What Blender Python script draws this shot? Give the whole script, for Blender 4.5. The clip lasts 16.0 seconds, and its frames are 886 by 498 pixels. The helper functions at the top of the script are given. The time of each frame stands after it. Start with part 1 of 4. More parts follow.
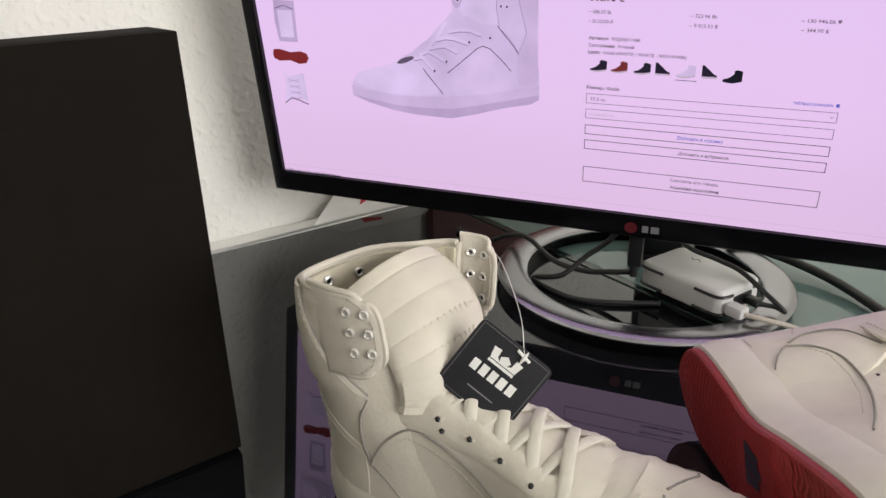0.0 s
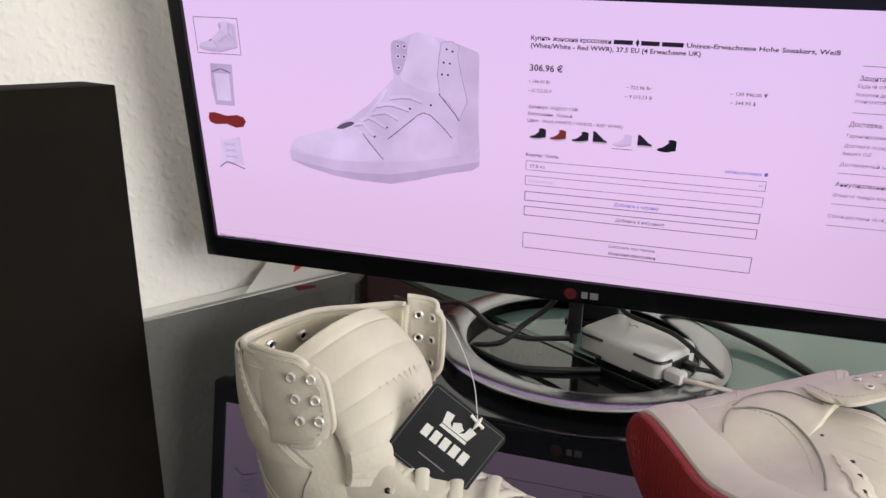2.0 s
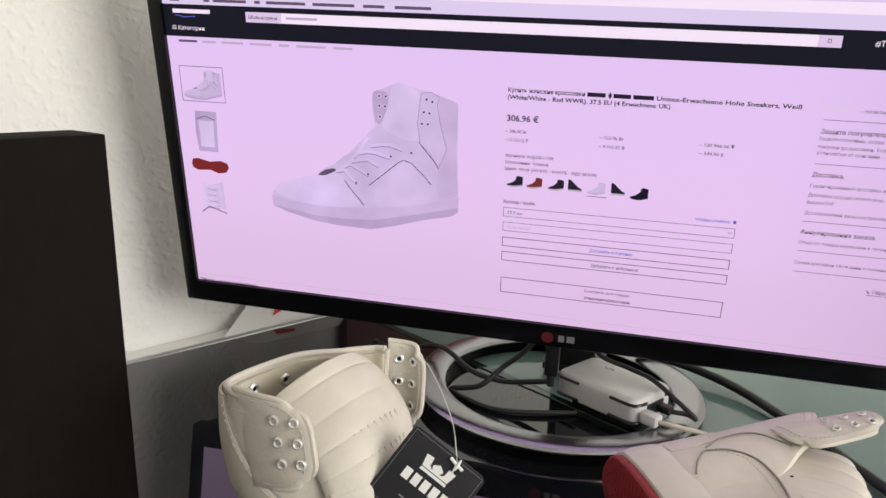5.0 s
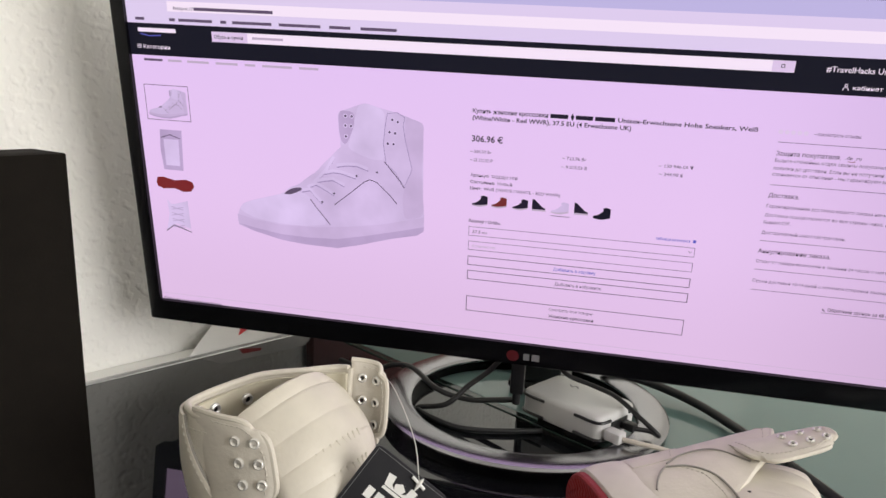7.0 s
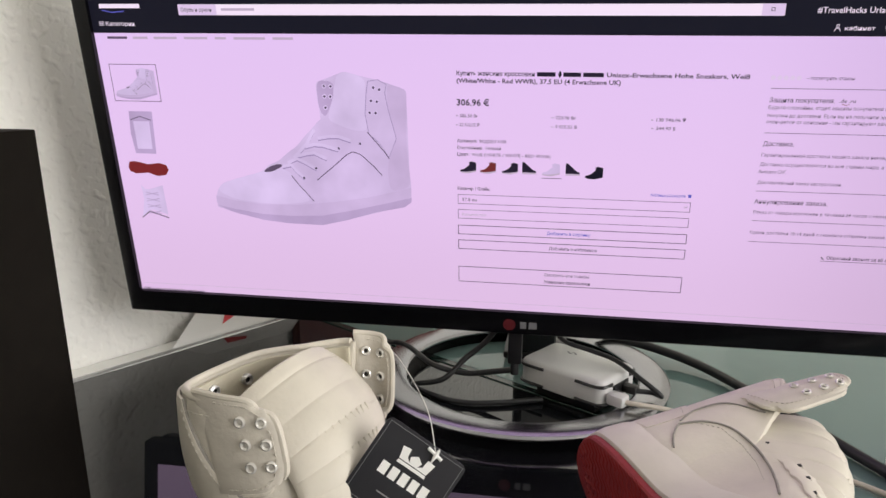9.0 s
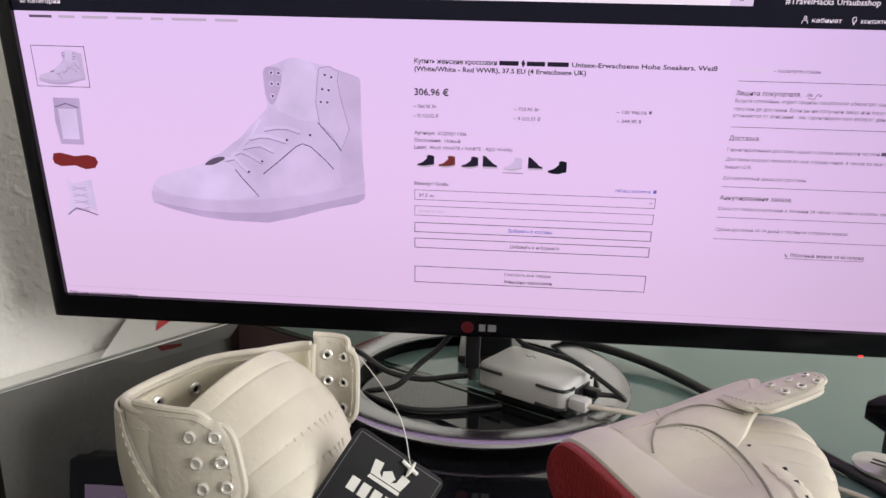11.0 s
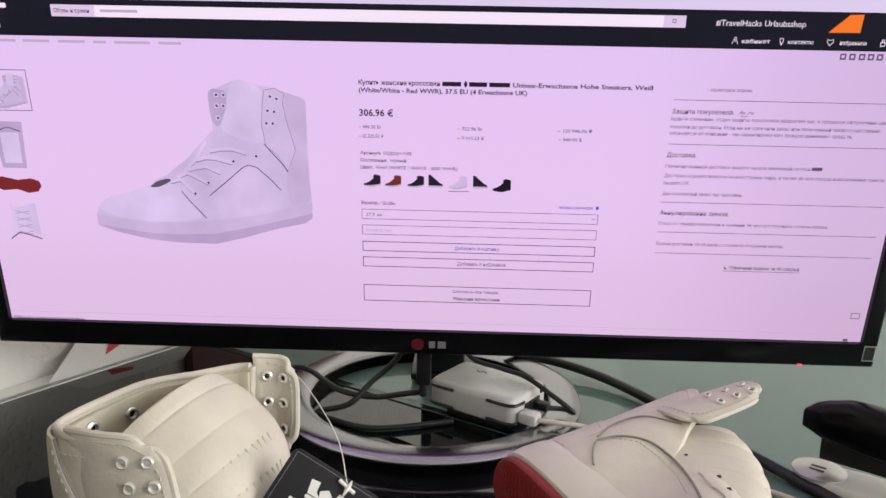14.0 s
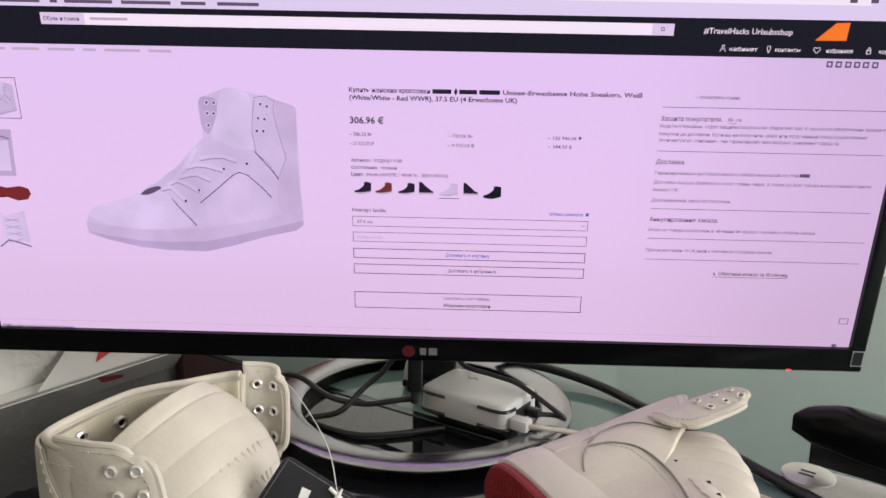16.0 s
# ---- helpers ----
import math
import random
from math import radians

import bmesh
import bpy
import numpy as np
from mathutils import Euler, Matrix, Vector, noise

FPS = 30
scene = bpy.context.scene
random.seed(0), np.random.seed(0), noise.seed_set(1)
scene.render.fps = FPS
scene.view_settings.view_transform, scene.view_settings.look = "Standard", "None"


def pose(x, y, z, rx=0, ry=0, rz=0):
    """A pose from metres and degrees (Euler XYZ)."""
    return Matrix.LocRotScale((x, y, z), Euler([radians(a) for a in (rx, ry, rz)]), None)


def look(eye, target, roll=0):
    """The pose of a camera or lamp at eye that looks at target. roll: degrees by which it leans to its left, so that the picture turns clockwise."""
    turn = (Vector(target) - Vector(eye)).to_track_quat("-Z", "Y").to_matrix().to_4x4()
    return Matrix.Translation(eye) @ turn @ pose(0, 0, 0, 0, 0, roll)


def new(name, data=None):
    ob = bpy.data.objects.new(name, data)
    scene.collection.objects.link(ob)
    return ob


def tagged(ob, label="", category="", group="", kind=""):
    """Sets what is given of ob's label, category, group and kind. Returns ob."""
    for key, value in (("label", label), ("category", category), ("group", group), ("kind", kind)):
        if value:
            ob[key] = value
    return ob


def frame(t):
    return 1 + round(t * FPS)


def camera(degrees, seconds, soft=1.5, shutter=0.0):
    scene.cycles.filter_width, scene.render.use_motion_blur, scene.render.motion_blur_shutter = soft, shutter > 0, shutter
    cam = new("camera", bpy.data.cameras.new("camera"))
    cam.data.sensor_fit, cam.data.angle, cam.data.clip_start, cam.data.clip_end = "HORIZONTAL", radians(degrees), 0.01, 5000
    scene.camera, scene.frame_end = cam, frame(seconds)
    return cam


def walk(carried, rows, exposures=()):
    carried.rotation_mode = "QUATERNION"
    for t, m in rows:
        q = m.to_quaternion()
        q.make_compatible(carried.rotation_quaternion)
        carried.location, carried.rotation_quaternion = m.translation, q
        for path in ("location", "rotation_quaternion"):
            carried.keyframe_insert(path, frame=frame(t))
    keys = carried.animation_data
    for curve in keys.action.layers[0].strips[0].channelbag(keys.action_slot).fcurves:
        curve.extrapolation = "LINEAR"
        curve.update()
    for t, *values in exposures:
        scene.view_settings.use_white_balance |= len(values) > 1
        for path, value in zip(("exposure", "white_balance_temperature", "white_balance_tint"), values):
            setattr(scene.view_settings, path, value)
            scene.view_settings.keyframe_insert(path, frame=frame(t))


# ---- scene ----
cam = camera(59.27, 16.0)
ROWS = [
    (0.0, 0.0575, -0.6135, 0.3088, 66.838, -0.205, 20.866),
    (0.3, 0.0618, -0.6111, 0.301, 68.515, 0.086, 17.804),
    (0.5, 0.0611, -0.6114, 0.2995, 69.271, -1.026, 16.792),
    (0.7, 0.0598, -0.6104, 0.2983, 69.812, -1.435, 15.999),
    (1.0, 0.056, -0.6108, 0.2998, 71.265, -1.341, 15.101),
    (1.5, 0.0479, -0.6113, 0.2962, 71.825, -1.45, 15.753),
    (2.0, 0.0443, -0.6109, 0.2995, 72.348, -2.11, 15.747),
    (2.5, 0.0433, -0.6129, 0.3012, 72.991, -2.265, 15.681),
    (3.0, 0.0414, -0.6142, 0.3003, 73.567, -2.208, 15.591),
    (3.5, 0.0431, -0.6147, 0.3013, 73.962, -2.254, 15.458),
    (4.0, 0.0437, -0.6171, 0.303, 74.46, -2.287, 15.18),
    (6.5, 0.0501, -0.625, 0.3055, 76.768, -3.263, 12.488),
    (7.0, 0.0506, -0.6244, 0.3063, 76.971, -3.191, 12.125),
    (7.5, 0.0511, -0.6222, 0.3064, 77.285, -3.048, 12.046),
    (8.0, 0.0494, -0.6194, 0.3077, 78.127, -1.398, 10.021),
    (8.2, 0.0443, -0.616, 0.3005, 77.622, -0.665, 9.108),
    (8.5, 0.0401, -0.6122, 0.2899, 76.3, -0.158, 9.183),
    (8.7, 0.0378, -0.6136, 0.2915, 75.97, -0.422, 9.624),
    (10.8, 0.0108, -0.5841, 0.2725, 76.027, -1.548, 4.426),
    (11.0, 0.0116, -0.5843, 0.2758, 76.549, -1.497, 4.494),
    (11.5, 0.0141, -0.586, 0.2785, 77.189, -1.577, 4.095),
    (12.0, 0.0182, -0.5865, 0.2791, 77.546, -1.714, 3.511),
    (12.5, 0.0209, -0.5873, 0.2798, 77.537, -1.574, 3.019),
    (13.0, 0.0223, -0.5873, 0.2792, 77.477, -1.48, 2.62),
    (13.5, 0.025, -0.5887, 0.2807, 77.635, -1.343, 2.36),
    (14.0, 0.0254, -0.5893, 0.2796, 77.723, -1.14, 1.833),
    (14.5, 0.0276, -0.5894, 0.2807, 77.756, -1.127, 1.649),
    (15.0, 0.0259, -0.5893, 0.2818, 77.967, -1.079, 1.392),
    (15.5, 0.0266, -0.5896, 0.2813, 78.099, -1.13, 1.41),
    (16.0, 0.0265, -0.5902, 0.2806, 78.165, -1.113, 1.238),
]
walk(cam, [(t, pose(x, y, z, rx, ry, rz)) for t, x, y, z, rx, ry, rz in ROWS])

# ---- light ----
UX, UY = 0.849, -0.528            # along the desk's back edge
DESK = math.degrees(math.atan2(UY, UX))
ROOM = pose(0, 0, 0, 0, 0, DESK)  # frame of the room: x along the back edge, y away from the viewer


def at_desk(u, w, z=0.0):
    return ROOM @ Vector((u, w, z))


world = bpy.data.worlds.new("sky")
scene.world = world
world.use_nodes = True
wn = world.node_tree.nodes
sky = wn.new("ShaderNodeTexSky")
sky.sky_type, sky.sun_disc = "NISHITA", False
sky.sun_elevation, sky.sun_rotation = radians(38), radians(120)
world.node_tree.links.new(sky.outputs[0], wn["Background"].inputs[0])
wn["Background"].inputs[1].default_value = 0.1

lamp = bpy.data.lights.new("window_daylight", "AREA")
lamp.shape, lamp.size, lamp.size_y, lamp.energy, lamp.color = "RECTANGLE", 1.7, 1.3, 54.0, (1.0, 0.96, 0.92)
window_light = new("window_daylight", lamp)
window_light.matrix_world = look(at_desk(2.45, 0.25, 0.78), at_desk(0.0, -0.2, 0.15))
scene.view_settings.exposure = 0.0


# ---- materials ----
def material(name, colour=(0.5, 0.5, 0.5), rough=0.5, metal=0.0, grain=0.0, scale=60.0, bump=0.0, bump_scale=200.0, ior=1.5, coat=0.0, dist=0.001):
    """A surface with two scales of colour variation and a fine relief."""
    m = bpy.data.materials.new(name)
    m.use_nodes = True
    nt = m.node_tree
    b = nt.nodes["Principled BSDF"]
    b.inputs["Base Color"].default_value = (*colour, 1)
    b.inputs["Roughness"].default_value = rough
    b.inputs["Metallic"].default_value = metal
    b.inputs["IOR"].default_value = ior
    b.inputs["Coat Weight"].default_value = coat
    tc = nt.nodes.new("ShaderNodeTexCoord")
    if grain > 0:
        big, small = nt.nodes.new("ShaderNodeTexNoise"), nt.nodes.new("ShaderNodeTexNoise")
        big.inputs["Scale"].default_value, small.inputs["Scale"].default_value = scale * 0.15, scale
        big.inputs["Detail"].default_value = small.inputs["Detail"].default_value = 4
        mixed = nt.nodes.new("ShaderNodeMath")
        mixed.operation = "ADD"
        ramp = nt.nodes.new("ShaderNodeMapRange")
        ramp.inputs["From Min"].default_value, ramp.inputs["From Max"].default_value = 0.6, 1.4
        ramp.inputs["To Min"].default_value, ramp.inputs["To Max"].default_value = 1 - grain, 1 + grain * 0.6
        mul = nt.nodes.new("ShaderNodeVectorMath")
        mul.operation = "SCALE"
        mul.inputs[0].default_value = colour
        nt.links.new(tc.outputs["Object"], big.inputs["Vector"])
        nt.links.new(tc.outputs["Object"], small.inputs["Vector"])
        nt.links.new(big.outputs[0], mixed.inputs[0])
        nt.links.new(small.outputs[0], mixed.inputs[1])
        nt.links.new(mixed.outputs[0], ramp.inputs["Value"])
        nt.links.new(ramp.outputs[0], mul.inputs["Scale"])
        nt.links.new(mul.outputs[0], b.inputs["Base Color"])
    if bump > 0:
        n = nt.nodes.new("ShaderNodeTexNoise")
        n.inputs["Scale"].default_value, n.inputs["Detail"].default_value = bump_scale, 3
        bp = nt.nodes.new("ShaderNodeBump")
        bp.inputs["Strength"].default_value, bp.inputs["Distance"].default_value = bump, dist
        nt.links.new(tc.outputs["Object"], n.inputs["Vector"])
        nt.links.new(n.outputs[0], bp.inputs["Height"])
        nt.links.new(bp.outputs[0], b.inputs["Normal"])
    return m


def glow(name, colour, strength=1.0):
    m = bpy.data.materials.new(name)
    m.use_nodes = True
    b = m.node_tree.nodes["Principled BSDF"]
    b.inputs["Base Color"].default_value = (0.006, 0.006, 0.006, 1)
    b.inputs["Roughness"].default_value = 0.35
    b.inputs["Specular IOR Level"].default_value = 0.06
    b.inputs["Emission Color"].default_value = (*colour, 1)
    b.inputs["Emission Strength"].default_value = strength
    return m


def srgb(r, g, b):
    return tuple((c / 255 / 12.92) if c < 10 else ((c / 255 + 0.055) / 1.055) ** 2.4 for c in (r, g, b))


PLASTER = material("textured_wallpaper", (0.90, 0.89, 0.85), 0.9, grain=0.05, scale=30)


def woodchip(m):
    """Scattered raised chips over a fine paper grain."""
    nt = m.node_tree
    tc = nt.nodes.new("ShaderNodeTexCoord")
    chips, fine = nt.nodes.new("ShaderNodeTexNoise"), nt.nodes.new("ShaderNodeTexNoise")
    chips.inputs["Scale"].default_value, chips.inputs["Detail"].default_value = 130.0, 0.6
    fine.inputs["Scale"].default_value, fine.inputs["Detail"].default_value = 420.0, 3.0
    mr = nt.nodes.new("ShaderNodeMapRange")
    mr.inputs["From Min"].default_value, mr.inputs["From Max"].default_value = 0.50, 0.95
    add = nt.nodes.new("ShaderNodeMath")
    add.operation = "MULTIPLY_ADD"
    add.inputs[1].default_value = 0.16
    bp = nt.nodes.new("ShaderNodeBump")
    bp.inputs["Strength"].default_value, bp.inputs["Distance"].default_value = 0.85, 0.0017
    for n in (chips, fine):
        nt.links.new(tc.outputs["Object"], n.inputs["Vector"])
    nt.links.new(chips.outputs[0], mr.inputs["Value"])
    nt.links.new(fine.outputs[0], add.inputs[0])
    nt.links.new(mr.outputs[0], add.inputs[2])
    nt.links.new(add.outputs[0], bp.inputs["Height"])
    nt.links.new(bp.outputs[0], nt.nodes["Principled BSDF"].inputs["Normal"])


woodchip(PLASTER)
PAINT = material("white_paint", (0.86, 0.86, 0.83), 0.6, grain=0.05, scale=20, bump=0.1, bump_scale=90)
CARPET = material("floor_boards", (0.25, 0.2, 0.16), 0.6, grain=0.3, scale=15, bump=0.2)
BLACK_GLASS = material("black_glass", (0.007, 0.008, 0.009), 0.02, grain=0.25, scale=12, ior=1.62)
GREEN_GLASS = material("pale_green_glass", (0.145, 0.222, 0.212), 0.05, grain=0.1, scale=6, ior=1.5)
RING_STEEL = material("brushed_steel", (0.36, 0.36, 0.38), 0.24, 1.0, grain=0.10, scale=60)
GLASS_EDGE = material("dark_green_glass_edge", (0.012, 0.035, 0.028), 0.12, grain=0.2, scale=20)
CHROME = material("chrome", (0.56, 0.57, 0.59), 0.16, 1.0, grain=0.06, scale=40)
BLACK_PLASTIC = material("black_plastic", (0.012, 0.012, 0.013), 0.28, grain=0.2, scale=80, bump=0.05, bump_scale=900)
GLOSS_BLACK = material("gloss_black", (0.004, 0.004, 0.005), 0.2, ior=1.28, grain=0.1, scale=30)
RUBBER_BLACK = material("cable_rubber", (0.015, 0.016, 0.017), 0.45, grain=0.25, scale=150)
WHITE_PLASTIC = material("white_plastic", (0.62, 0.62, 0.61), 0.3, grain=0.04, scale=60)
CARD_BLACK = material("dark_card", (0.0075, 0.0060, 0.0045), 0.85, ior=1.2, grain=0.25, scale=90, bump=0.15, bump_scale=700)
LEATHER = material("white_leather", (0.62, 0.58, 0.50), 0.52, grain=0.15, scale=45, bump=0.35, bump_scale=420, dist=0.0006)
FLAP_LEATHER = material("flap_leather", (0.60, 0.56, 0.49), 0.54, grain=0.13, scale=80, bump=0.35, bump_scale=420, dist=0.0006)
LINING = material("cream_lining", (0.56, 0.52, 0.41), 0.85, grain=0.1, scale=90, bump=0.4, bump_scale=1500, dist=0.0004)
LACE = material("lace_cotton", (0.66, 0.63, 0.55), 0.85, grain=0.08, scale=200, bump=0.6, bump_scale=2200, dist=0.0004)
RUBBER_WHITE = material("white_rubber", (0.62, 0.585, 0.51), 0.45, grain=0.10, scale=70, bump=0.15, bump_scale=500, dist=0.0004)
RUBBER_RED = material("red_rubber", (0.2592, 0.0144, 0.0130), 0.55, grain=0.18, scale=60, bump=0.5, bump_scale=350, dist=0.0008)
# One dark grey for seam thread and for shade put into grooves.
SEAM = material("seam_shadow_thread", (0.27, 0.255, 0.23), 0.9, grain=0.1, scale=300)
STEEL = material("nickel", (0.78, 0.78, 0.76), 0.38, 0.9, grain=0.08, scale=200)
THREAD = material("stitch_thread", (0.50, 0.47, 0.41), 0.9, grain=0.1, scale=300)
PEARL = material("pearl_nickel", (0.78, 0.76, 0.72), 0.24, 0.45, grain=0.06, scale=300)
PAPER = material("paper", (0.8, 0.79, 0.77), 0.8, grain=0.03, scale=40)
FOLDER_RED = material("dark_red_card", (0.12, 0.018, 0.018), 0.55, grain=0.12, scale=50)
RED_PRINT = material("red_print", (0.55, 0.04, 0.05), 0.6, grain=0.08, scale=60)
TAG_GREY = material("charcoal_card", (0.016, 0.016, 0.020), 0.55, ior=1.35, grain=0.1, scale=200)
TAG_WHITE = material("white_print", (0.8, 0.8, 0.78), 0.6, grain=0.04, scale=200)


# ---- building ----
def part(name, bm, mat, parent=None, label="", smooth=True, m=None):
    bmesh.ops.recalc_face_normals(bm, faces=bm.faces)
    me = bpy.data.meshes.new(name)
    bm.to_mesh(me)
    bm.free()
    me.materials.append(mat)
    if smooth:
        me.shade_smooth()
        me.set_sharp_from_angle(angle=radians(38))
    ob = new(name, me)
    if parent:
        ob.parent = parent
    if m is not None:
        ob.matrix_basis = m
    return tagged(ob, label)


def thing(name, label, category, m=None, group=""):
    ob = new(name)
    ob.empty_display_size = 0.02
    if m is not None:
        ob.matrix_basis = m
    return tagged(ob, label, category, group)


def block(x0, x1, y0, y1, z0, z1, bevel=0.0, seg=2):
    bm = bmesh.new()
    bmesh.ops.create_cube(bm, size=1)
    for v in bm.verts:
        v.co = Vector((x0 + (v.co.x + 0.5) * (x1 - x0), y0 + (v.co.y + 0.5) * (y1 - y0), z0 + (v.co.z + 0.5) * (z1 - z0)))
    if bevel:
        bmesh.ops.bevel(bm, geom=bm.edges[:], offset=bevel, segments=seg, affect="EDGES", profile=0.5)
    return bm


def loft(rings, closed=True, cap=True):
    """A skin over rings of equal count."""
    bm = bmesh.new()
    rows = [[bm.verts.new(p) for p in ring] for ring in rings]
    n = len(rows[0])
    for a, b in zip(rows, rows[1:]):
        for i in range(n if closed else n - 1):
            j = (i + 1) % n
            bm.faces.new((a[i], a[j], b[j], b[i]))
    if cap and closed:
        bm.faces.new(rows[0])
        bm.faces.new(rows[-1])
    return bm


def tube(points, r, sides=10, flat=1.0, up=(0, 0, 1), smooth=6):
    """A tube along a smooth curve through the points; flat squeezes it along its second axis."""
    pts = [Vector(p) for p in points]
    if smooth and len(pts) > 2:
        fine = []
        ext = [2 * pts[0] - pts[1]] + pts + [2 * pts[-1] - pts[-2]]
        for i in range(1, len(ext) - 2):
            a, b, c, d = ext[i - 1 : i + 3]
            for k in range(smooth):
                t = k / smooth
                fine.append(0.5 * (2 * b + (c - a) * t + (2 * a - 5 * b + 4 * c - d) * t * t + (3 * b - a - 3 * c + d) * t**3))
        pts = fine + [pts[-1]]
    rings, side = [], None
    for i, p in enumerate(pts):
        way = (pts[min(i + 1, len(pts) - 1)] - pts[max(i - 1, 0)]).normalized()
        if side is None:
            side = way.cross(Vector(up))
            side = side.normalized() if side.length > 1e-4 else way.orthogonal().normalized()
        side = (side - way * side.dot(way)).normalized()
        top = side.cross(way)
        rings.append([p + r * math.cos(a) * side + r * flat * math.sin(a) * top for a in (2 * math.pi * k / sides for k in range(sides))])
    return loft(rings)


def sheet(fn, nu, nv, thick, inward=True):
    """A sheet of some thickness over fn(u, v), u and v from 0 to 1."""
    g = [[Vector(fn(i / nu, j / nv)) for j in range(nv + 1)] for i in range(nu + 1)]
    bm = bmesh.new()
    front, back = [], []
    for i in range(nu + 1):
        fr, bk = [], []
        for j in range(nv + 1):
            du = g[min(i + 1, nu)][j] - g[max(i - 1, 0)][j]
            dv = g[i][min(j + 1, nv)] - g[i][max(j - 1, 0)]
            n = du.cross(dv)
            n = n.normalized() if n.length > 1e-12 else Vector((0, 0, 1))
            rim = 1.0 if 0 < i < nu and 0 < j < nv else 0.55
            fr.append(bm.verts.new(g[i][j] + n * thick * 0.5 * rim))
            bk.append(bm.verts.new(g[i][j] - n * thick * 0.5 * rim))
        front.append(fr)
        back.append(bk)
    for i in range(nu):
        for j in range(nv):
            bm.faces.new((front[i][j], front[i + 1][j], front[i + 1][j + 1], front[i][j + 1]))
            bm.faces.new((back[i][j], back[i][j + 1], back[i + 1][j + 1], back[i + 1][j]))
    for i in range(nu):
        bm.faces.new((front[i][0], back[i][0], back[i + 1][0], front[i + 1][0]))
        bm.faces.new((front[i][nv], front[i + 1][nv], back[i + 1][nv], back[i][nv]))
    for j in range(nv):
        bm.faces.new((front[0][j], front[0][j + 1], back[0][j + 1], back[0][j]))
        bm.faces.new((front[nu][j], back[nu][j], back[nu][j + 1], front[nu][j + 1]))
    return bm


def ring_mesh(r_out, r_in, z0, z1, n=96, bulge=0.0, elliptic=1.0):
    """An annulus with rounded shoulders."""
    prof = [(r_in, z0), (r_in, z1 - 0.002), (r_in + 0.0015, z1 - 0.0005)]
    prof += [(r_in + (r_out - r_in) * t, z1 + bulge * math.sin(math.pi * t)) for t in (0.12, 0.3, 0.5, 0.7, 0.88)]
    prof += [(r_out - 0.0015, z1 - 0.0005), (r_out, z1 - 0.002), (r_out, z0)]
    rings = [[(r * math.cos(2 * math.pi * k / n), r * elliptic * math.sin(2 * math.pi * k / n), z) for r, z in prof] for k in range(n)]
    bm = bmesh.new()
    rows = [[bm.verts.new(p) for p in ring] for ring in rings]
    for k in range(n):
        a, b = rows[k], rows[(k + 1) % n]
        for i in range(len(prof)):
            j = (i + 1) % len(prof)
            bm.faces.new((a[i], a[j], b[j], b[i]))
    return bm


def lerp(table, x):
    """Straight lines through a table of (x, value)."""
    for (xa, a), (xb, b) in zip(table, table[1:]):
        if x <= xb:
            t = max(0.0, (x - xa) / (xb - xa))
            t = t * t * (3 - 2 * t) * 0.5 + t * 0.5
            return a + (b - a) * t
    return table[-1][1]


# ---- room ----
def structure(name, bm, mat, label, category):
    ob = part(name, bm, mat, None, "", smooth=False, m=ROOM)
    return tagged(ob, label, category, kind="structure")


U0, U1, W0, W1, ZF, ZC = -0.368, 2.7, -2.6, 1.5, -0.74, 1.76
structure("floor", block(U0 - 0.1, U1 + 0.1, W0 - 0.1, W1 + 0.1, ZF - 0.1, ZF), CARPET, "brown wooden floor under the desks", "floor")
structure("ceiling", block(U0 - 0.1, U1 + 0.1, W0 - 0.1, W1 + 0.1, ZC, ZC + 0.1), PAINT, "plain white ceiling", "ceiling")
structure("wall_west", block(U0 - 0.1, U0, W0 - 0.1, W1 + 0.1, ZF, ZC), PLASTER, "white woodchip wallpaper wall beside the black desk", "wall")
structure("wall_north", block(U0, U1 + 0.1, W1, W1 + 0.1, ZF, ZC), PLASTER, "white wallpaper wall behind the desks", "wall")
structure("wall_south", block(U0, U1 + 0.1, W0 - 0.1, W0, ZF, ZC), PLASTER, "plain white wall behind the viewer", "wall")
WIN = (-0.75, 1.25, 0.05, 1.5)
for nm, w0, w1, z0, z1 in (("wall_east", W0, WIN[0], ZF, ZC), ("wall_east", WIN[1], W1, ZF, ZC), ("wall_east", WIN[0], WIN[1], ZF, WIN[2]), ("wall_east", WIN[0], WIN[1], WIN[3], ZC)):
    structure(nm, block(U1, U1 + 0.1, w0, w1, z0, z1), PLASTER, "white wall round the window opening", "wall")

window = thing("window", "white framed window in the east wall", "window", ROOM)
tagged(window, kind="structure")
for w0, w1, z0, z1 in ((WIN[0], WIN[1], WIN[2], WIN[2] + 0.05), (WIN[0], WIN[1], WIN[3] - 0.05, WIN[3]), (WIN[0], WIN[0] + 0.05, WIN[2] + 0.051, WIN[3] - 0.051), (WIN[1] - 0.05, WIN[1], WIN[2] + 0.051, WIN[3] - 0.051)):
    part("window_frame", block(U1 + 0.02, U1 + 0.07, w0, w1, z0, z1, 0.004), PAINT, window)

# ---- desks ----
EDGE_U, BACK_W = -0.327, 0.03
black_desk = thing("desk", "black glass desk with a chrome edge strip", "desk", ROOM)
part("glass_top", block(EDGE_U, 1.25, -0.8, BACK_W, -0.012, 0.0, 0.0015), BLACK_GLASS, black_desk, smooth=False)
part("edge_strip", tube([(EDGE_U - 0.004, -0.8, -0.006), (EDGE_U - 0.004, BACK_W, -0.006)], 0.0075, 12), CHROME, black_desk, "chrome edge strip")
for u, w in ((-0.28, -0.75), (1.2, -0.75), (-0.28, -0.03), (1.2, -0.03)):
    part("leg", block(u - 0.02, u + 0.02, w - 0.02, w + 0.02, ZF, -0.0122, 0.003), CHROME, black_desk)
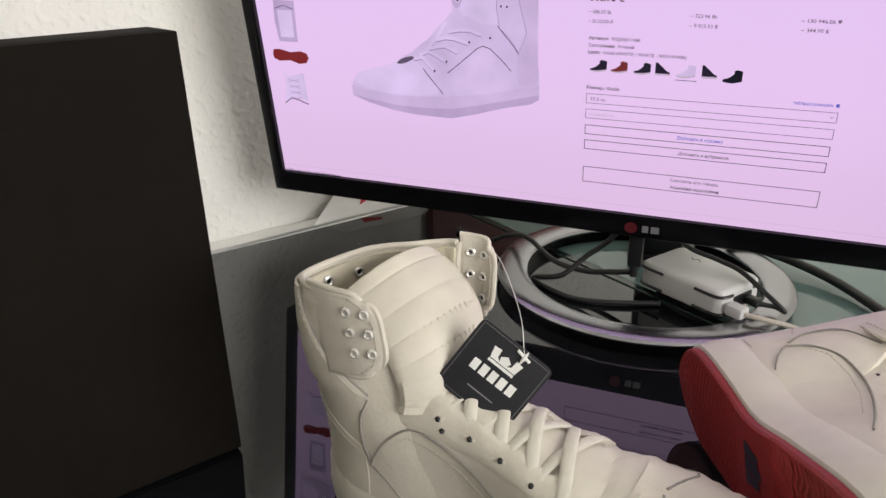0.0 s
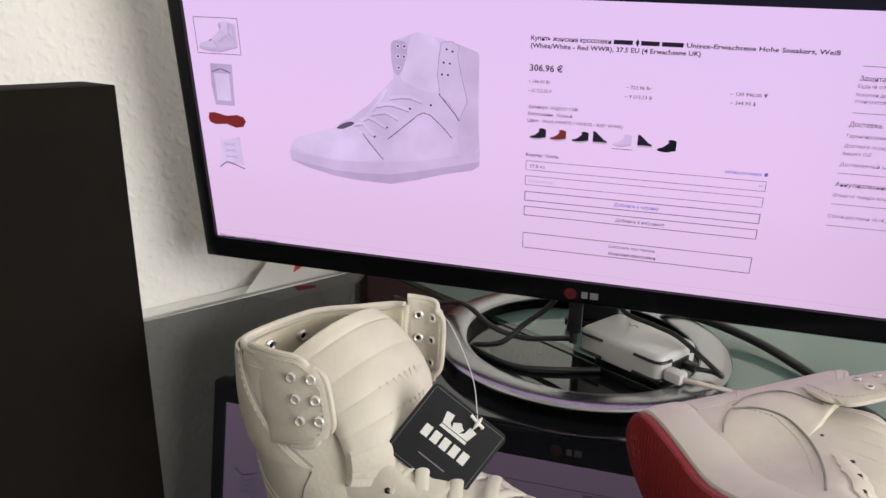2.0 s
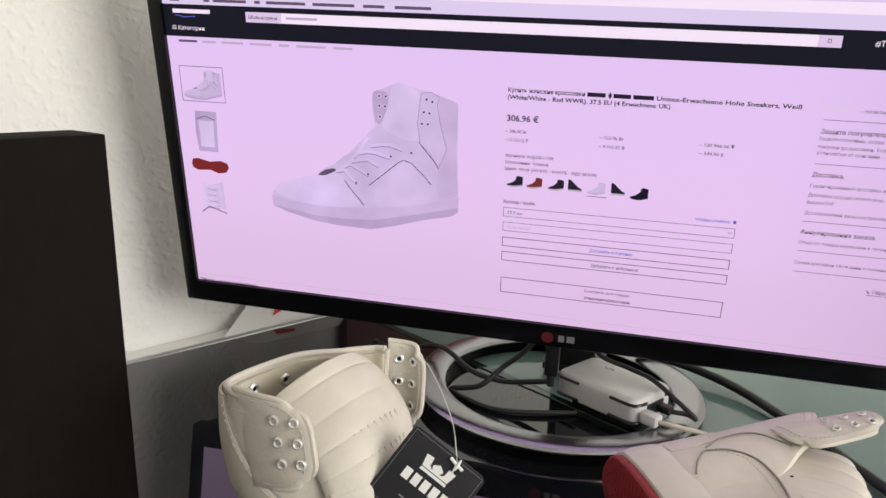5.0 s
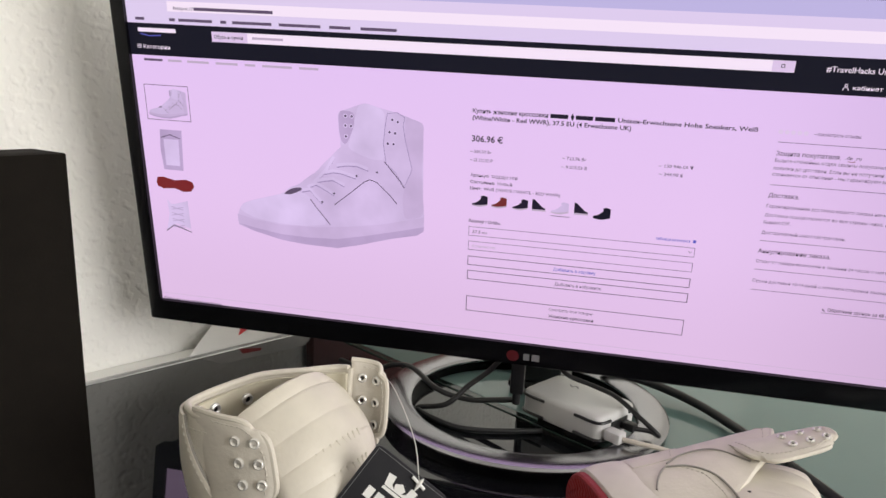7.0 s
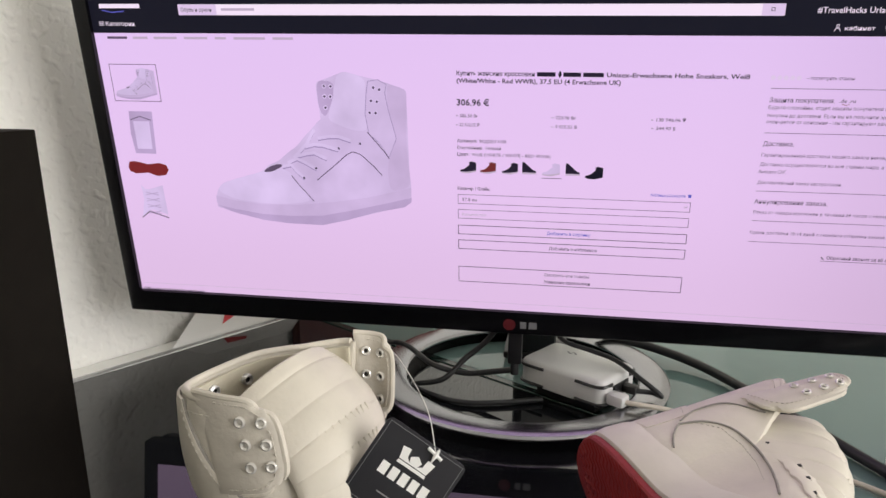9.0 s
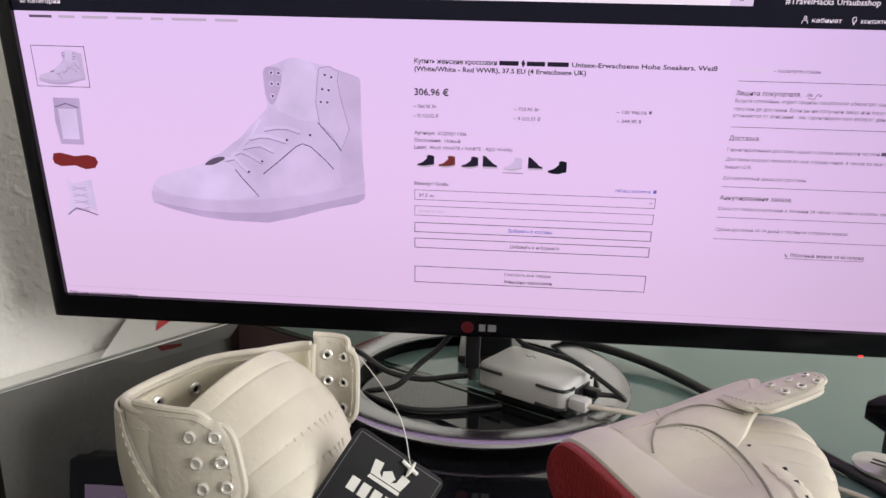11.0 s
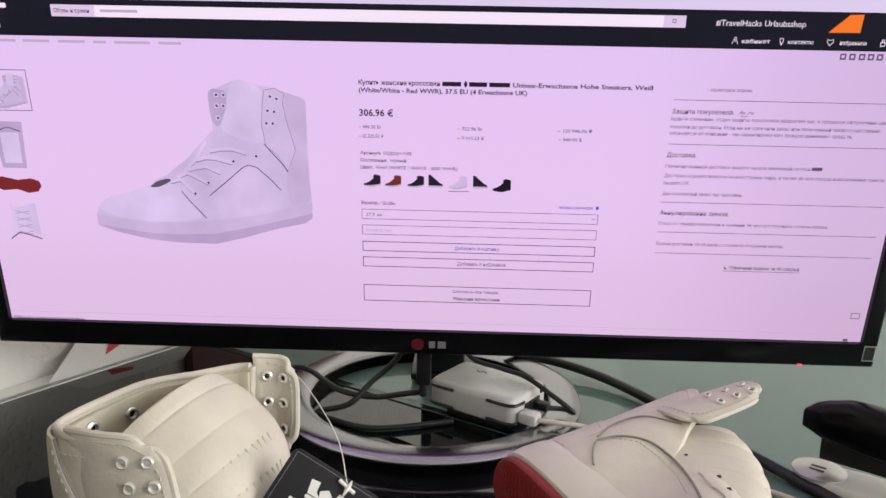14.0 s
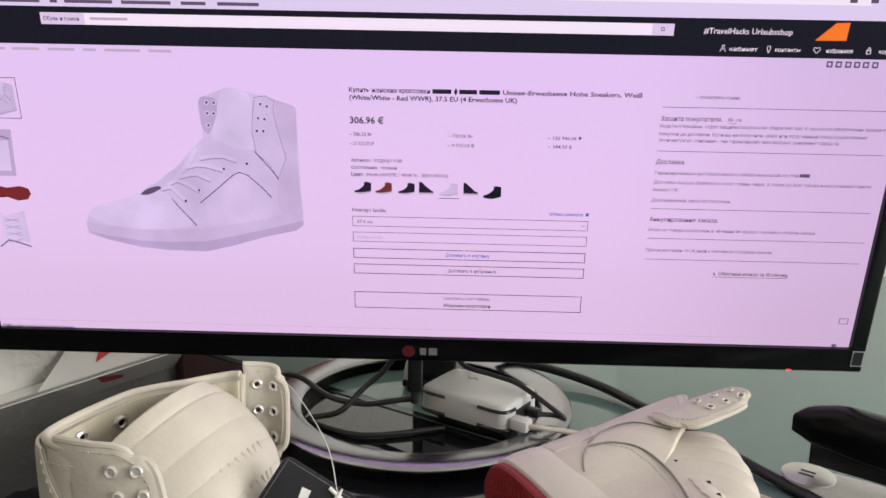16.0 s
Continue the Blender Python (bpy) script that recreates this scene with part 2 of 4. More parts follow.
green_desk = thing("desk", "pale green glass desk joined to the black one", "desk", ROOM)
part("glass_edge", block(EDGE_U, 1.25, BACK_W + 0.002, BACK_W + 0.011, -0.012, -0.0002, 0.0008), GLASS_EDGE, green_desk, "dark green polished glass edge", smooth=False)
part("glass_top", block(EDGE_U, 1.25, BACK_W + 0.0115, 0.9, -0.012, -0.0005, 0.0015), GREEN_GLASS, green_desk, smooth=False)
for u, w in ((-0.28, 0.08), (1.2, 0.08), (-0.28, 0.85), (1.2, 0.85)):
    part("leg", block(u - 0.02, u + 0.02, w - 0.02, w + 0.02, ZF, -0.0122, 0.003), CHROME, green_desk)
sill = part("wall_ledge", block(U0 + 0.001, EDGE_U - 0.012, -1.2, 0.9, -0.03, -0.004, 0.002), PAINT, None, m=ROOM)
tagged(sill, "narrow white ledge between wall and desk edge", "ledge", kind="structure")

# ---- monitor ----
TILT_M, LIFT = 9.333, 0.0857
HW, SH = 0.3365, 0.284
monitor = thing("monitor", "black ultrawide monitor on a chrome ring stand", "monitor", pose(0, 0, LIFT, TILT_M))


def frame_mesh():
    """The bezel: thin sides and top, a deeper lower bar, around the screen opening."""
    bm = bmesh.new()
    xo, zo0, zo1, yf, yb = HW + 0.0125, -0.0205, SH + 0.0125, -0.004, 0.012
    def rect(x, z0, z1, y):
        return [bm.verts.new(p) for p in ((-x, y, z0), (x, y, z0), (x, y, z1), (-x, y, z1))]
    of, inn, ob_, ib = rect(xo, zo0, zo1, yf), rect(HW, 0, SH, yf), rect(xo, zo0, zo1, yb), rect(HW, 0, SH, 0.0005)
    for i in range(4):
        j = (i + 1) % 4
        bm.faces.new((of[i], of[j], inn[j], inn[i]))
        bm.faces.new((of[j], of[i], ob_[i], ob_[j]))
        bm.faces.new((inn[i], inn[j], ib[j], ib[i]))
    outer = [e for e in bm.edges if all(v in of for v in e.verts) or (e.verts[0] in of and e.verts[1] in ob_) or (e.verts[0] in ob_ and e.verts[1] in of)]
    bmesh.ops.bevel(bm, geom=outer, offset=0.0022, segments=3, affect="EDGES", profile=0.5)
    return bm


part("bezel", frame_mesh(), GLOSS_BLACK, monitor, "glossy black bezel")
part("back_shell", block(-HW - 0.011, HW + 0.011, 0.0121, 0.036, -0.019, SH + 0.011, 0.008, 3), BLACK_PLASTIC, monitor)

# ---- screen page ----
def screen_material():
    """The lit page: a pale pink-lilac white, cooler at the top and pinker at the lower right, as such panels look at an angle."""
    m = glow("lit_page", srgb(238, 214, 240))
    nt = m.node_tree
    tc, sep = nt.nodes.new("ShaderNodeTexCoord"), nt.nodes.new("ShaderNodeSeparateXYZ")
    nt.links.new(tc.outputs["Object"], sep.inputs[0])
    up, low, right = (nt.nodes.new("ShaderNodeMapRange") for _ in range(3))
    up.inputs["From Min"].default_value, up.inputs["From Max"].default_value = 0.0, SH
    low.inputs["From Min"].default_value, low.inputs["From Max"].default_value = 0.0, 0.13
    low.inputs["To Min"].default_value, low.inputs["To Max"].default_value = 0.90, 0.98
    right.inputs["From Min"].default_value, right.inputs["From Max"].default_value = 0.12, HW
    right.inputs["To Min"].default_value, right.inputs["To Max"].default_value = 1.0, 0.84
    low.interpolation_type = right.interpolation_type = "SMOOTHSTEP"
    mix = nt.nodes.new("ShaderNodeMix")
    mix.data_type = "RGBA"
    mix.inputs["A"].default_value = (*srgb(235, 200, 240), 1)
    mix.inputs["B"].default_value = (*srgb(229, 197, 247), 1)
    dim = nt.nodes.new("ShaderNodeMath")
    dim.operation = "MULTIPLY"
    for node, out in ((up, "Z"), (low, "Z"), (right, "X")):
        nt.links.new(sep.outputs[out], node.inputs["Value"])
    nt.links.new(up.outputs[0], mix.inputs["Factor"])
    nt.links.new(low.outputs[0], dim.inputs[0])
    nt.links.new(right.outputs[0], dim.inputs[1])
    nt.links.new(mix.outputs["Result"], nt.nodes["Principled BSDF"].inputs["Emission Color"])
    nt.links.new(dim.outputs[0], nt.nodes["Principled BSDF"].inputs["Emission Strength"])
    return m


PAGE = screen_material()
P_DARK = glow("page_dark", srgb(34, 28, 46))
P_NAVY = glow("page_navy", srgb(20, 20, 34))
P_GREY = glow("page_grey", srgb(96, 80, 106))
P_LINE = glow("page_line", srgb(190, 170, 196))
P_BLUE = glow("page_blue", srgb(92, 92, 190))
P_WHITE = glow("page_white", srgb(246, 228, 248))
P_LILAC = glow("page_lilac", srgb(222, 198, 232))
P_SHOE = glow("page_pale_shoe", srgb(212, 188, 229))
P_SHOE2 = glow("page_pale_shoe_shade", srgb(189, 164, 206))
P_SHOE3 = glow("page_pale_shoe_light", srgb(219, 196, 237))
P_SHOE4 = glow("page_pale_shoe_heel", srgb(206, 181, 222))
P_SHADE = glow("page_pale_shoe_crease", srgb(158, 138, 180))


def mottle(m, amount=0.17, scale=26.0):
    """Soft uneven tone of a photograph shown on the page."""
    nt = m.node_tree
    em = next(n for n in nt.nodes if n.type == "EMISSION" or n.type == "BSDF_PRINCIPLED")
    slot = em.inputs["Color"] if em.type == "EMISSION" else em.inputs["Emission Color"]
    base = tuple(slot.default_value)
    tc, noise, ramp = nt.nodes.new("ShaderNodeTexCoord"), nt.nodes.new("ShaderNodeTexNoise"), nt.nodes.new("ShaderNodeValToRGB")
    noise.inputs["Scale"].default_value, noise.inputs["Detail"].default_value = scale, 3.0
    ramp.color_ramp.elements[0].position, ramp.color_ramp.elements[1].position = 0.3, 0.7
    ramp.color_ramp.elements[0].color = tuple(c * (1 - amount) for c in base[:3]) + (1,)
    ramp.color_ramp.elements[1].color = tuple(c * (1 + amount * 0.4) for c in base[:3]) + (1,)
    nt.links.new(tc.outputs["Object"], noise.inputs["Vector"])
    nt.links.new(noise.outputs["Fac"], ramp.inputs["Fac"])
    nt.links.new(ramp.outputs["Color"], slot)


for m in (P_SHOE, P_SHOE2, P_SHOE3, P_SHOE4):
    mottle(m)
P_RED = glow("page_red", srgb(122, 38, 42))
P_ORANGE = glow("page_orange", srgb(248, 120, 40))
P_BAR = glow("page_toolbar", srgb(222, 204, 238))
P_TAB = glow("page_tab_strip", srgb(190, 180, 226))


def plane_part(name, bm, mat, parent, label=""):
    return part(name, bm, mat, parent, label, smooth=False)


screen = plane_part("screen", block(-HW, HW, 0.0, 0.004, 0.0, SH), PAGE, monitor, "lit screen showing a shop page")


def bar(x0, x1, z0, z1, mat, y=-0.0003, name="page_bar", label=""):
    bm = bmesh.new()
    bm.faces.new([bm.verts.new(p) for p in ((x0, y, z0), (x1, y, z0), (x1, y, z1), (x0, y, z1))])
    return plane_part(name, bm, mat, screen, label)


def poly(points, mat, y=-0.0003, name="page_shape", label=""):
    bm = bmesh.new()
    bm.faces.new([bm.verts.new((x, y, z)) for x, z in points])
    bmesh.ops.triangulate(bm, faces=bm.faces[:])
    return plane_part(name, bm, mat, screen, label)


def outline(x0, x1, z0, z1, mat, t=0.0005, y=-0.0003, name="page_field"):
    bm = bmesh.new()
    o = [bm.verts.new((x, y, z)) for x, z in ((x0, z0), (x1, z0), (x1, z1), (x0, z1))]
    n = [bm.verts.new((x, y, z)) for x, z in ((x0 + t, z0 + t), (x1 - t, z0 + t), (x1 - t, z1 - t), (x0 + t, z1 - t))]
    for k in range(4):
        m = (k + 1) % 4
        bm.faces.new((o[k], o[m], n[m], n[k]))
    return plane_part(name, bm, mat, screen)


def stroke(points, t, mat, y=-0.0006, name="page_stroke"):
    """A thin flat line through points, as one joined strip."""
    pts = [Vector(p) for i, p in enumerate(points) if i == 0 or (Vector(p) - Vector(points[i - 1])).length > 1e-6]
    bm = bmesh.new()
    rows = []
    for i, p in enumerate(pts):
        d = (pts[min(i + 1, len(pts) - 1)] - pts[max(i - 1, 0)])
        d = d.normalized() if d.length > 1e-9 else Vector((1, 0))
        n = Vector((-d.y, d.x)) * t / 2
        rows.append((bm.verts.new((p.x - n.x, y, p.y - n.y)), bm.verts.new((p.x + n.x, y, p.y + n.y))))
    for (a, b), (e, f) in zip(rows, rows[1:]):
        bm.faces.new((a, e, f, b))
    return plane_part(name, bm, mat, screen)


def text(body, x, z, height, width, mat, y=-0.0005, name="page_text", bold=0.008):
    """Words in the built-in font: their left end at x, base line at z, capitals of that height, stretched to that width."""
    c = bpy.data.curves.new(name, "FONT")
    c.body, c.size, c.resolution_u, c.offset = body, 1.0, 2, bold
    tmp = bpy.data.objects.new(name, c)
    scene.collection.objects.link(tmp)
    bpy.context.view_layer.update()
    me = bpy.data.meshes.new_from_object(tmp.evaluated_get(bpy.context.evaluated_depsgraph_get()))
    bpy.data.objects.remove(tmp)
    co = np.empty(len(me.vertices) * 3)
    me.vertices.foreach_get("co", co)
    co = co.reshape(-1, 3)
    k, kx = height / 0.73, width / max(1e-6, co[:, 0].max() - co[:, 0].min())
    placed = np.stack([x + (co[:, 0] - co[:, 0].min()) * kx, np.full(len(co), y), z + co[:, 1] * k], 1)
    me.vertices.foreach_set("co", placed.ravel())
    me.materials.append(mat)
    ob = new(name, me)
    ob.parent = screen
    return ob


# browser bars
bar(-HW, HW, 0.272, SH, P_TAB, name="tab_strip")
bar(-HW, HW, 0.2465, 0.272, P_BAR, name="toolbar")
bar(-0.30, 0.30, 0.2562, 0.2640, P_WHITE, -0.0004, name="address_field")
text("https://", -0.2945, 0.2576, 0.0028, 0.017, P_GREY)
bar(-0.277, -0.2105, 0.2576, 0.2600, P_GREY, -0.0006, name="unreadable_line")
for x0, x1 in ((-0.329, -0.321), (-0.2991, -0.294), (-0.291, -0.262), (-0.255, -0.250), (-0.245, -0.212), (-0.206, -0.172), (-0.165, -0.148), (-0.140, -0.1116)):
    bar(x0, x1, 0.2488, 0.2510, P_GREY, -0.0006, name="bookmark_word")
for x in (0.285, 0.299, 0.311):
    bar(x, x + 0.005, 0.2578, 0.2626, P_GREY, -0.0006, name="toolbar_icon")
bar(0.3235, 0.3300, 0.2570, 0.2632, P_BLUE, -0.0006, name="toolbar_icon")
# page head
bar(-HW, HW, 0.2212, 0.2464, P_NAVY, name="page_header")
bar(-0.2634, 0.1708, 0.2345, 0.2424, P_WHITE, -0.0005, name="search_field")
bar(-0.2634, -0.2330, 0.2345, 0.2424, P_LILAC, -0.0006, name="search_category")
bar(0.1560, 0.1708, 0.2345, 0.2424, P_LILAC, -0.0006, name="search_button")
outline(0.1618, 0.1642, 0.2376, 0.2400, P_DARK, 0.0004, -0.0008, name="search_icon")
text("Обувь и сумки", -0.2612, 0.2372, 0.0028, 0.0245, P_DARK, -0.0008)
bar(-0.229, -0.203, 0.2378, 0.2396, P_LINE, -0.0008, name="unreadable_line")
bar(-0.3279, -0.2945, 0.2396, 0.2428, P_WHITE, -0.0006, name="shop_mark")
stroke([(-0.326, 0.2382), (-0.318, 0.2366), (-0.308, 0.2374)], 0.0008, P_BLUE, name="shop_mark_swoosh")
for k in range(3):
    bar(-0.3302, -0.3262, 0.2268 + k * 0.0012, 0.2273 + k * 0.0012, P_WHITE, -0.0006, name="menu_icon")
text("Категории", -0.3245, 0.2266, 0.0032, 0.0235, P_WHITE, -0.0006, bold=0.01)
text("#TravelHacks Urlaubsshop", 0.1910, 0.2364, 0.0040, 0.0598, P_WHITE, -0.0006)
poly([(0.2665, 0.2330), (0.2876, 0.2332), (0.2882, 0.2450), (0.2790, 0.2447), (0.2812, 0.2400)], P_ORANGE, -0.0006, label="orange arrow mark")
for body, x0, x1 in (("кабинет", 0.2094, 0.2289), ("контакты", 0.2404, 0.2577), ("избранное", 0.2750, 0.2934), ("корзина", 0.3105, 0.3255)):
    text(body, x0 + 0.0005, 0.2252, 0.0028, x1 - x0 - 0.0005, P_WHITE, -0.0006, bold=0.012)
stroke([(0.2035, 0.2245), (0.2042, 0.2264), (0.2066, 0.2264), (0.2073, 0.2245)], 0.0005, P_WHITE, name="user_icon")
outline(0.2045, 0.2063, 0.2270, 0.2290, P_WHITE, 0.0004, -0.0006, name="user_icon")
stroke([(0.2365, 0.2242), (0.2353, 0.2272), (0.2356, 0.2288), (0.2374, 0.2288), (0.2377, 0.2272), (0.2365, 0.2242)], 0.0005, P_WHITE, name="pin_icon")
stroke([(0.2690, 0.2246), (0.2668, 0.2270), (0.2672, 0.2286), (0.2690, 0.2278), (0.2708, 0.2286), (0.2712, 0.2270), (0.2690, 0.2246)], 0.0005, P_WHITE, name="heart_icon")
outline(0.3025, 0.3058, 0.2246, 0.2274, P_WHITE, 0.0005, -0.0006, name="bag_icon")
stroke([(0.3033, 0.2274), (0.3036, 0.2290), (0.3047, 0.2290), (0.3050, 0.2274)], 0.0005, P_WHITE, name="bag_icon")
for x0, x1 in ((-0.3256, -0.309), (-0.304, -0.292), (-0.287, -0.268), (-0.262, -0.243), (-0.237, -0.228), (-0.222, -0.197), (-0.191, -0.175)):
    bar(x0, x1, 0.2168, 0.2186, P_LINE if x0 > -0.31 else P_GREY, -0.0005, name="unreadable_line")
for x in (0.2775, 0.2837, 0.2902, 0.2962, 0.3022, 0.3085):
    outline(x, x + 0.0042, 0.2153, 0.2195, P_GREY, 0.0011, name="share_icon")
# product column
text("Купить женские кроссовки", -0.0518, 0.1921, 0.0033, 0.0572, P_DARK, bold=0.02)
bar(0.0071, 0.0203, 0.1920, 0.1951, P_DARK, -0.0005, name="brand_bar")
text("♦", 0.0222, 0.1919, 0.0036, 0.0026, P_DARK)
bar(0.0259, 0.0385, 0.1920, 0.1951, P_DARK, -0.0005, name="brand_bar")
bar(0.0400, 0.0545, 0.1920, 0.1951, P_DARK, -0.0005, name="brand_bar")
text("Unisex-Erwachsene Hohe Sneakers, Weiß", 0.0566, 0.1921, 0.0033, 0.0976, P_DARK, bold=0.02)
text("(White/White - Red WWR), 37.5 EU (4 Erwachsene UK)", -0.0518, 0.1867, 0.0034, 0.1185, P_DARK, bold=0.02)
text("306.96 €", -0.0518, 0.1698, 0.0050, 0.0242, P_DARK, bold=0.02)
for body, x, z, wd in (("~ 586.50 Br", -0.0525, 0.1608, 0.0165), ("~ 22 522.02 ₽", -0.0525, 0.1540, 0.0178), ("~ 723.96 Br", 0.0184, 0.1608, 0.0180), ("~ 9 015.53 ₴", 0.0184, 0.1540, 0.0190), ("~ 130 946.06 ₸", 0.0897, 0.1608, 0.0245), ("~ 344.90 $", 0.0905, 0.1545, 0.0170)):
    text(body, x, z, 0.0026, wd, P_GREY)
text("Артикул:", -0.0518, 0.1416, 0.0025, 0.0150, P_DARK, bold=0.012)
text("SQJSIJ110B", -0.0350, 0.1416, 0.0025, 0.0205, P_GREY)
text("Состояние:", -0.0518, 0.1362, 0.0025, 0.0195, P_DARK, bold=0.012)
text("Новый", -0.0300, 0.1362, 0.0025, 0.0115, P_GREY)
text("Цвет:", -0.0518, 0.1309, 0.0026, 0.0092, P_DARK, bold=0.012)
text("Weiß (WHITE / WHITE - RED WWR)", -0.0410, 0.1309, 0.0026, 0.0600, P_GREY)


bar(0.0127, 0.0276, 0.1148, 0.1153, P_GREY, name="swatch_underline")
text("Размер / Größe:", -0.0518, 0.1034, 0.0027, 0.0253, P_DARK, bold=0.012)
text("таблица размеров", 0.0943, 0.1036, 0.0024, 0.0255, P_BLUE)
bar(0.1218, 0.1240, 0.1035, 0.1060, P_BLUE, -0.0005, name="info_dot")
outline(-0.0518, 0.1242, 0.0918, 0.0997, P_GREY, 0.0004)
text("37.5 eu", -0.0485, 0.0943, 0.0027, 0.0115, P_GREY)
stroke([(0.1195, 0.0965), (0.1207, 0.0953), (0.1219, 0.0965)], 0.0004, P_GREY)
outline(-0.0518, 0.1242, 0.0794, 0.0872, P_GREY, 0.0004)
text("Количество", -0.0485, 0.0820, 0.0024, 0.0190, P_LINE)
outline(-0.0518, 0.1242, 0.0660, 0.0740, P_DARK, 0.0005)
text("Добавить в корзину", 0.0184, 0.0688, 0.0027, 0.0334, P_BLUE)
outline(-0.0518, 0.1242, 0.0532, 0.0613, P_DARK, 0.0005)
text("Добавить в избранное", 0.0205, 0.0560, 0.0027, 0.0370, P_GREY)
outline(-0.0518, 0.1242, 0.0242, 0.0380, P_DARK, 0.0005)
text("Смотреть все товары", 0.0173, 0.0328, 0.0026, 0.0355, P_GREY)
text("Женские кроссовки", 0.0173, 0.0266, 0.0027, 0.0365, P_DARK, bold=0.015)
# right column
for k in range(5):
    poly([(0.1695 + k * 0.0042 + 0.0019 * math.sin(a), 0.1932 + 0.0019 * math.cos(a)) for a in (2 * math.pi * i / 5 for i in range(5))], P_LILAC, name="rating_star")
text("– посмотреть отзывы", 0.1915, 0.1921, 0.0025, 0.0305, P_GREY)
for z in (0.1858, 0.1542, 0.1107, 0.0874, 0.0706):
    bar(0.1691, 0.3300, z - 0.0002, z + 0.0002, P_GREY, name="divider")
text("Защита покупателя.", 0.1691, 0.1762, 0.0034, 0.0430, P_DARK, bold=0.006)
text(".de .ru", 0.2150, 0.1766, 0.0028, 0.0105, P_GREY)
stroke([(0.2170, 0.1755), (0.2195, 0.1748), (0.2220, 0.1755)], 0.0004, P_RED)
for body, z, wd in (("Будьте спокойны, отдел защиты покупателя оберегает вас в процессе оформления заказа от", 0.1714, 0.1600), ("покупки до доставки. Если вы не получили заказ или полученный товар существенно", 0.1657, 0.1465), ("отличается от описания - мы гарантируем вам возврат денежных средств.", 0.1611, 0.1280)):
    text(body, 0.1691, z, 0.0026, wd, P_GREY, bold=0.004)
text("Доставка.", 0.1691, 0.1448, 0.0034, 0.0210, P_DARK, bold=0.006)
text("Гарантированная доставка вашего заказа немецкой почтой", 0.1691, 0.1369, 0.0026, 0.1030, P_GREY, bold=0.004)
bar(0.2732, 0.2807, 0.1369, 0.1394, P_GREY, -0.0005, name="brand_bar")
text("Доставка осуществляется во все страны мира, а также во все города и населенные пункты", 0.1691, 0.1299, 0.0026, 0.1570, P_GREY, bold=0.004)
text("бывшего СНГ.", 0.1691, 0.1243, 0.0026, 0.0190, P_GREY, bold=0.004)
text("Доставляемый заказ застрахован.", 0.1691, 0.1162, 0.0026, 0.0580, P_GREY, bold=0.004)
text("Аннулирование заказа.", 0.1691, 0.1010, 0.0034, 0.0506, P_DARK, bold=0.006)
text("Отказ от товара возможен в течении 24 часов с момента оплаты заказа.", 0.1691, 0.0931, 0.0026, 0.1243, P_GREY, bold=0.004)
text("Сроки доставки 10-14 дней с момента отправки заказа.", 0.1691, 0.0770, 0.0026, 0.0945, P_GREY, bold=0.004)
text("Обратный звонок за 60 секунд", 0.2260, 0.0588, 0.0028, 0.0524, P_DARK)
bar(0.2220, 0.2784, 0.0570, 0.0574, P_GREY, name="link_line")
stroke([(0.2222, 0.0608), (0.2226, 0.0596), (0.2240, 0.0588)], 0.0008, P_DARK, name="phone_icon")
outline(0.3245, 0.3315, 0.0200, 0.0250, P_GREY, 0.0005, name="chat_icon")
bar(-HW, HW, 0.0062, 0.0065, P_LINE, name="divider")
text("Общие характеристики", -HW + 0.002, -0.0012, 0.0034, 0.057, P_DARK, bold=0.02)
bar(0.3225, 0.3262, 0.0004, 0.0026, P_GREY, -0.0005, name="status_mark")

# the large pale shoe picture and the column of thumbnails
BOOT = [(-0.2541, 0.0867), (-0.2519, 0.0952), (-0.2471, 0.1018), (-0.2323, 0.1067), (-0.2099, 0.1133), (-0.205, 0.1186), (-0.1958, 0.1224), (-0.188, 0.1294), (-0.1794, 0.135), (-0.1742, 0.1417), (-0.1662, 0.1494), (-0.1602, 0.156), (-0.1553, 0.1582), (-0.159, 0.1635), (-0.1601, 0.1731), (-0.1601, 0.1872), (-0.1456, 0.1864), (-0.1432, 0.1914), (-0.1381, 0.194), (-0.1266, 0.1912), (-0.1197, 0.1872), (-0.112, 0.1882), (-0.1051, 0.1851), (-0.096, 0.183), (-0.0892, 0.18), (-0.0922, 0.159), (-0.0928, 0.1348), (-0.0899, 0.1203), (-0.0887, 0.104), (-0.0891, 0.0912), (-0.0948, 0.0871), (-0.118, 0.0817), (-0.1427, 0.0739), (-0.1639, 0.0686), (-0.1934, 0.069), (-0.2145, 0.071), (-0.2397, 0.0767), (-0.253, 0.0811)]
BOOT_SOLE = [(-0.2538, 0.0909), (-0.2378, 0.0873), (-0.2137, 0.0846), (-0.183, 0.0856), (-0.1513, 0.0893), (-0.1237, 0.0941), (-0.0887, 0.1035), (-0.0891, 0.0912), (-0.0948, 0.0871), (-0.118, 0.0817), (-0.1427, 0.0739), (-0.1639, 0.0686), (-0.1934, 0.069), (-0.2145, 0.071), (-0.2397, 0.0767), (-0.253, 0.0811)]
BOOT_FOOT = [(-0.2529, 0.0827), (-0.2395, 0.0799), (-0.2142, 0.0762), (-0.1905, 0.0756), (-0.1636, 0.0769), (-0.1376, 0.0826), (-0.1131, 0.0887), (-0.0886, 0.0952), (-0.0891, 0.0912), (-0.0948, 0.0871), (-0.118, 0.0817), (-0.1427, 0.0739), (-0.1639, 0.0686), (-0.1934, 0.069), (-0.2145, 0.071), (-0.2397, 0.0767)]
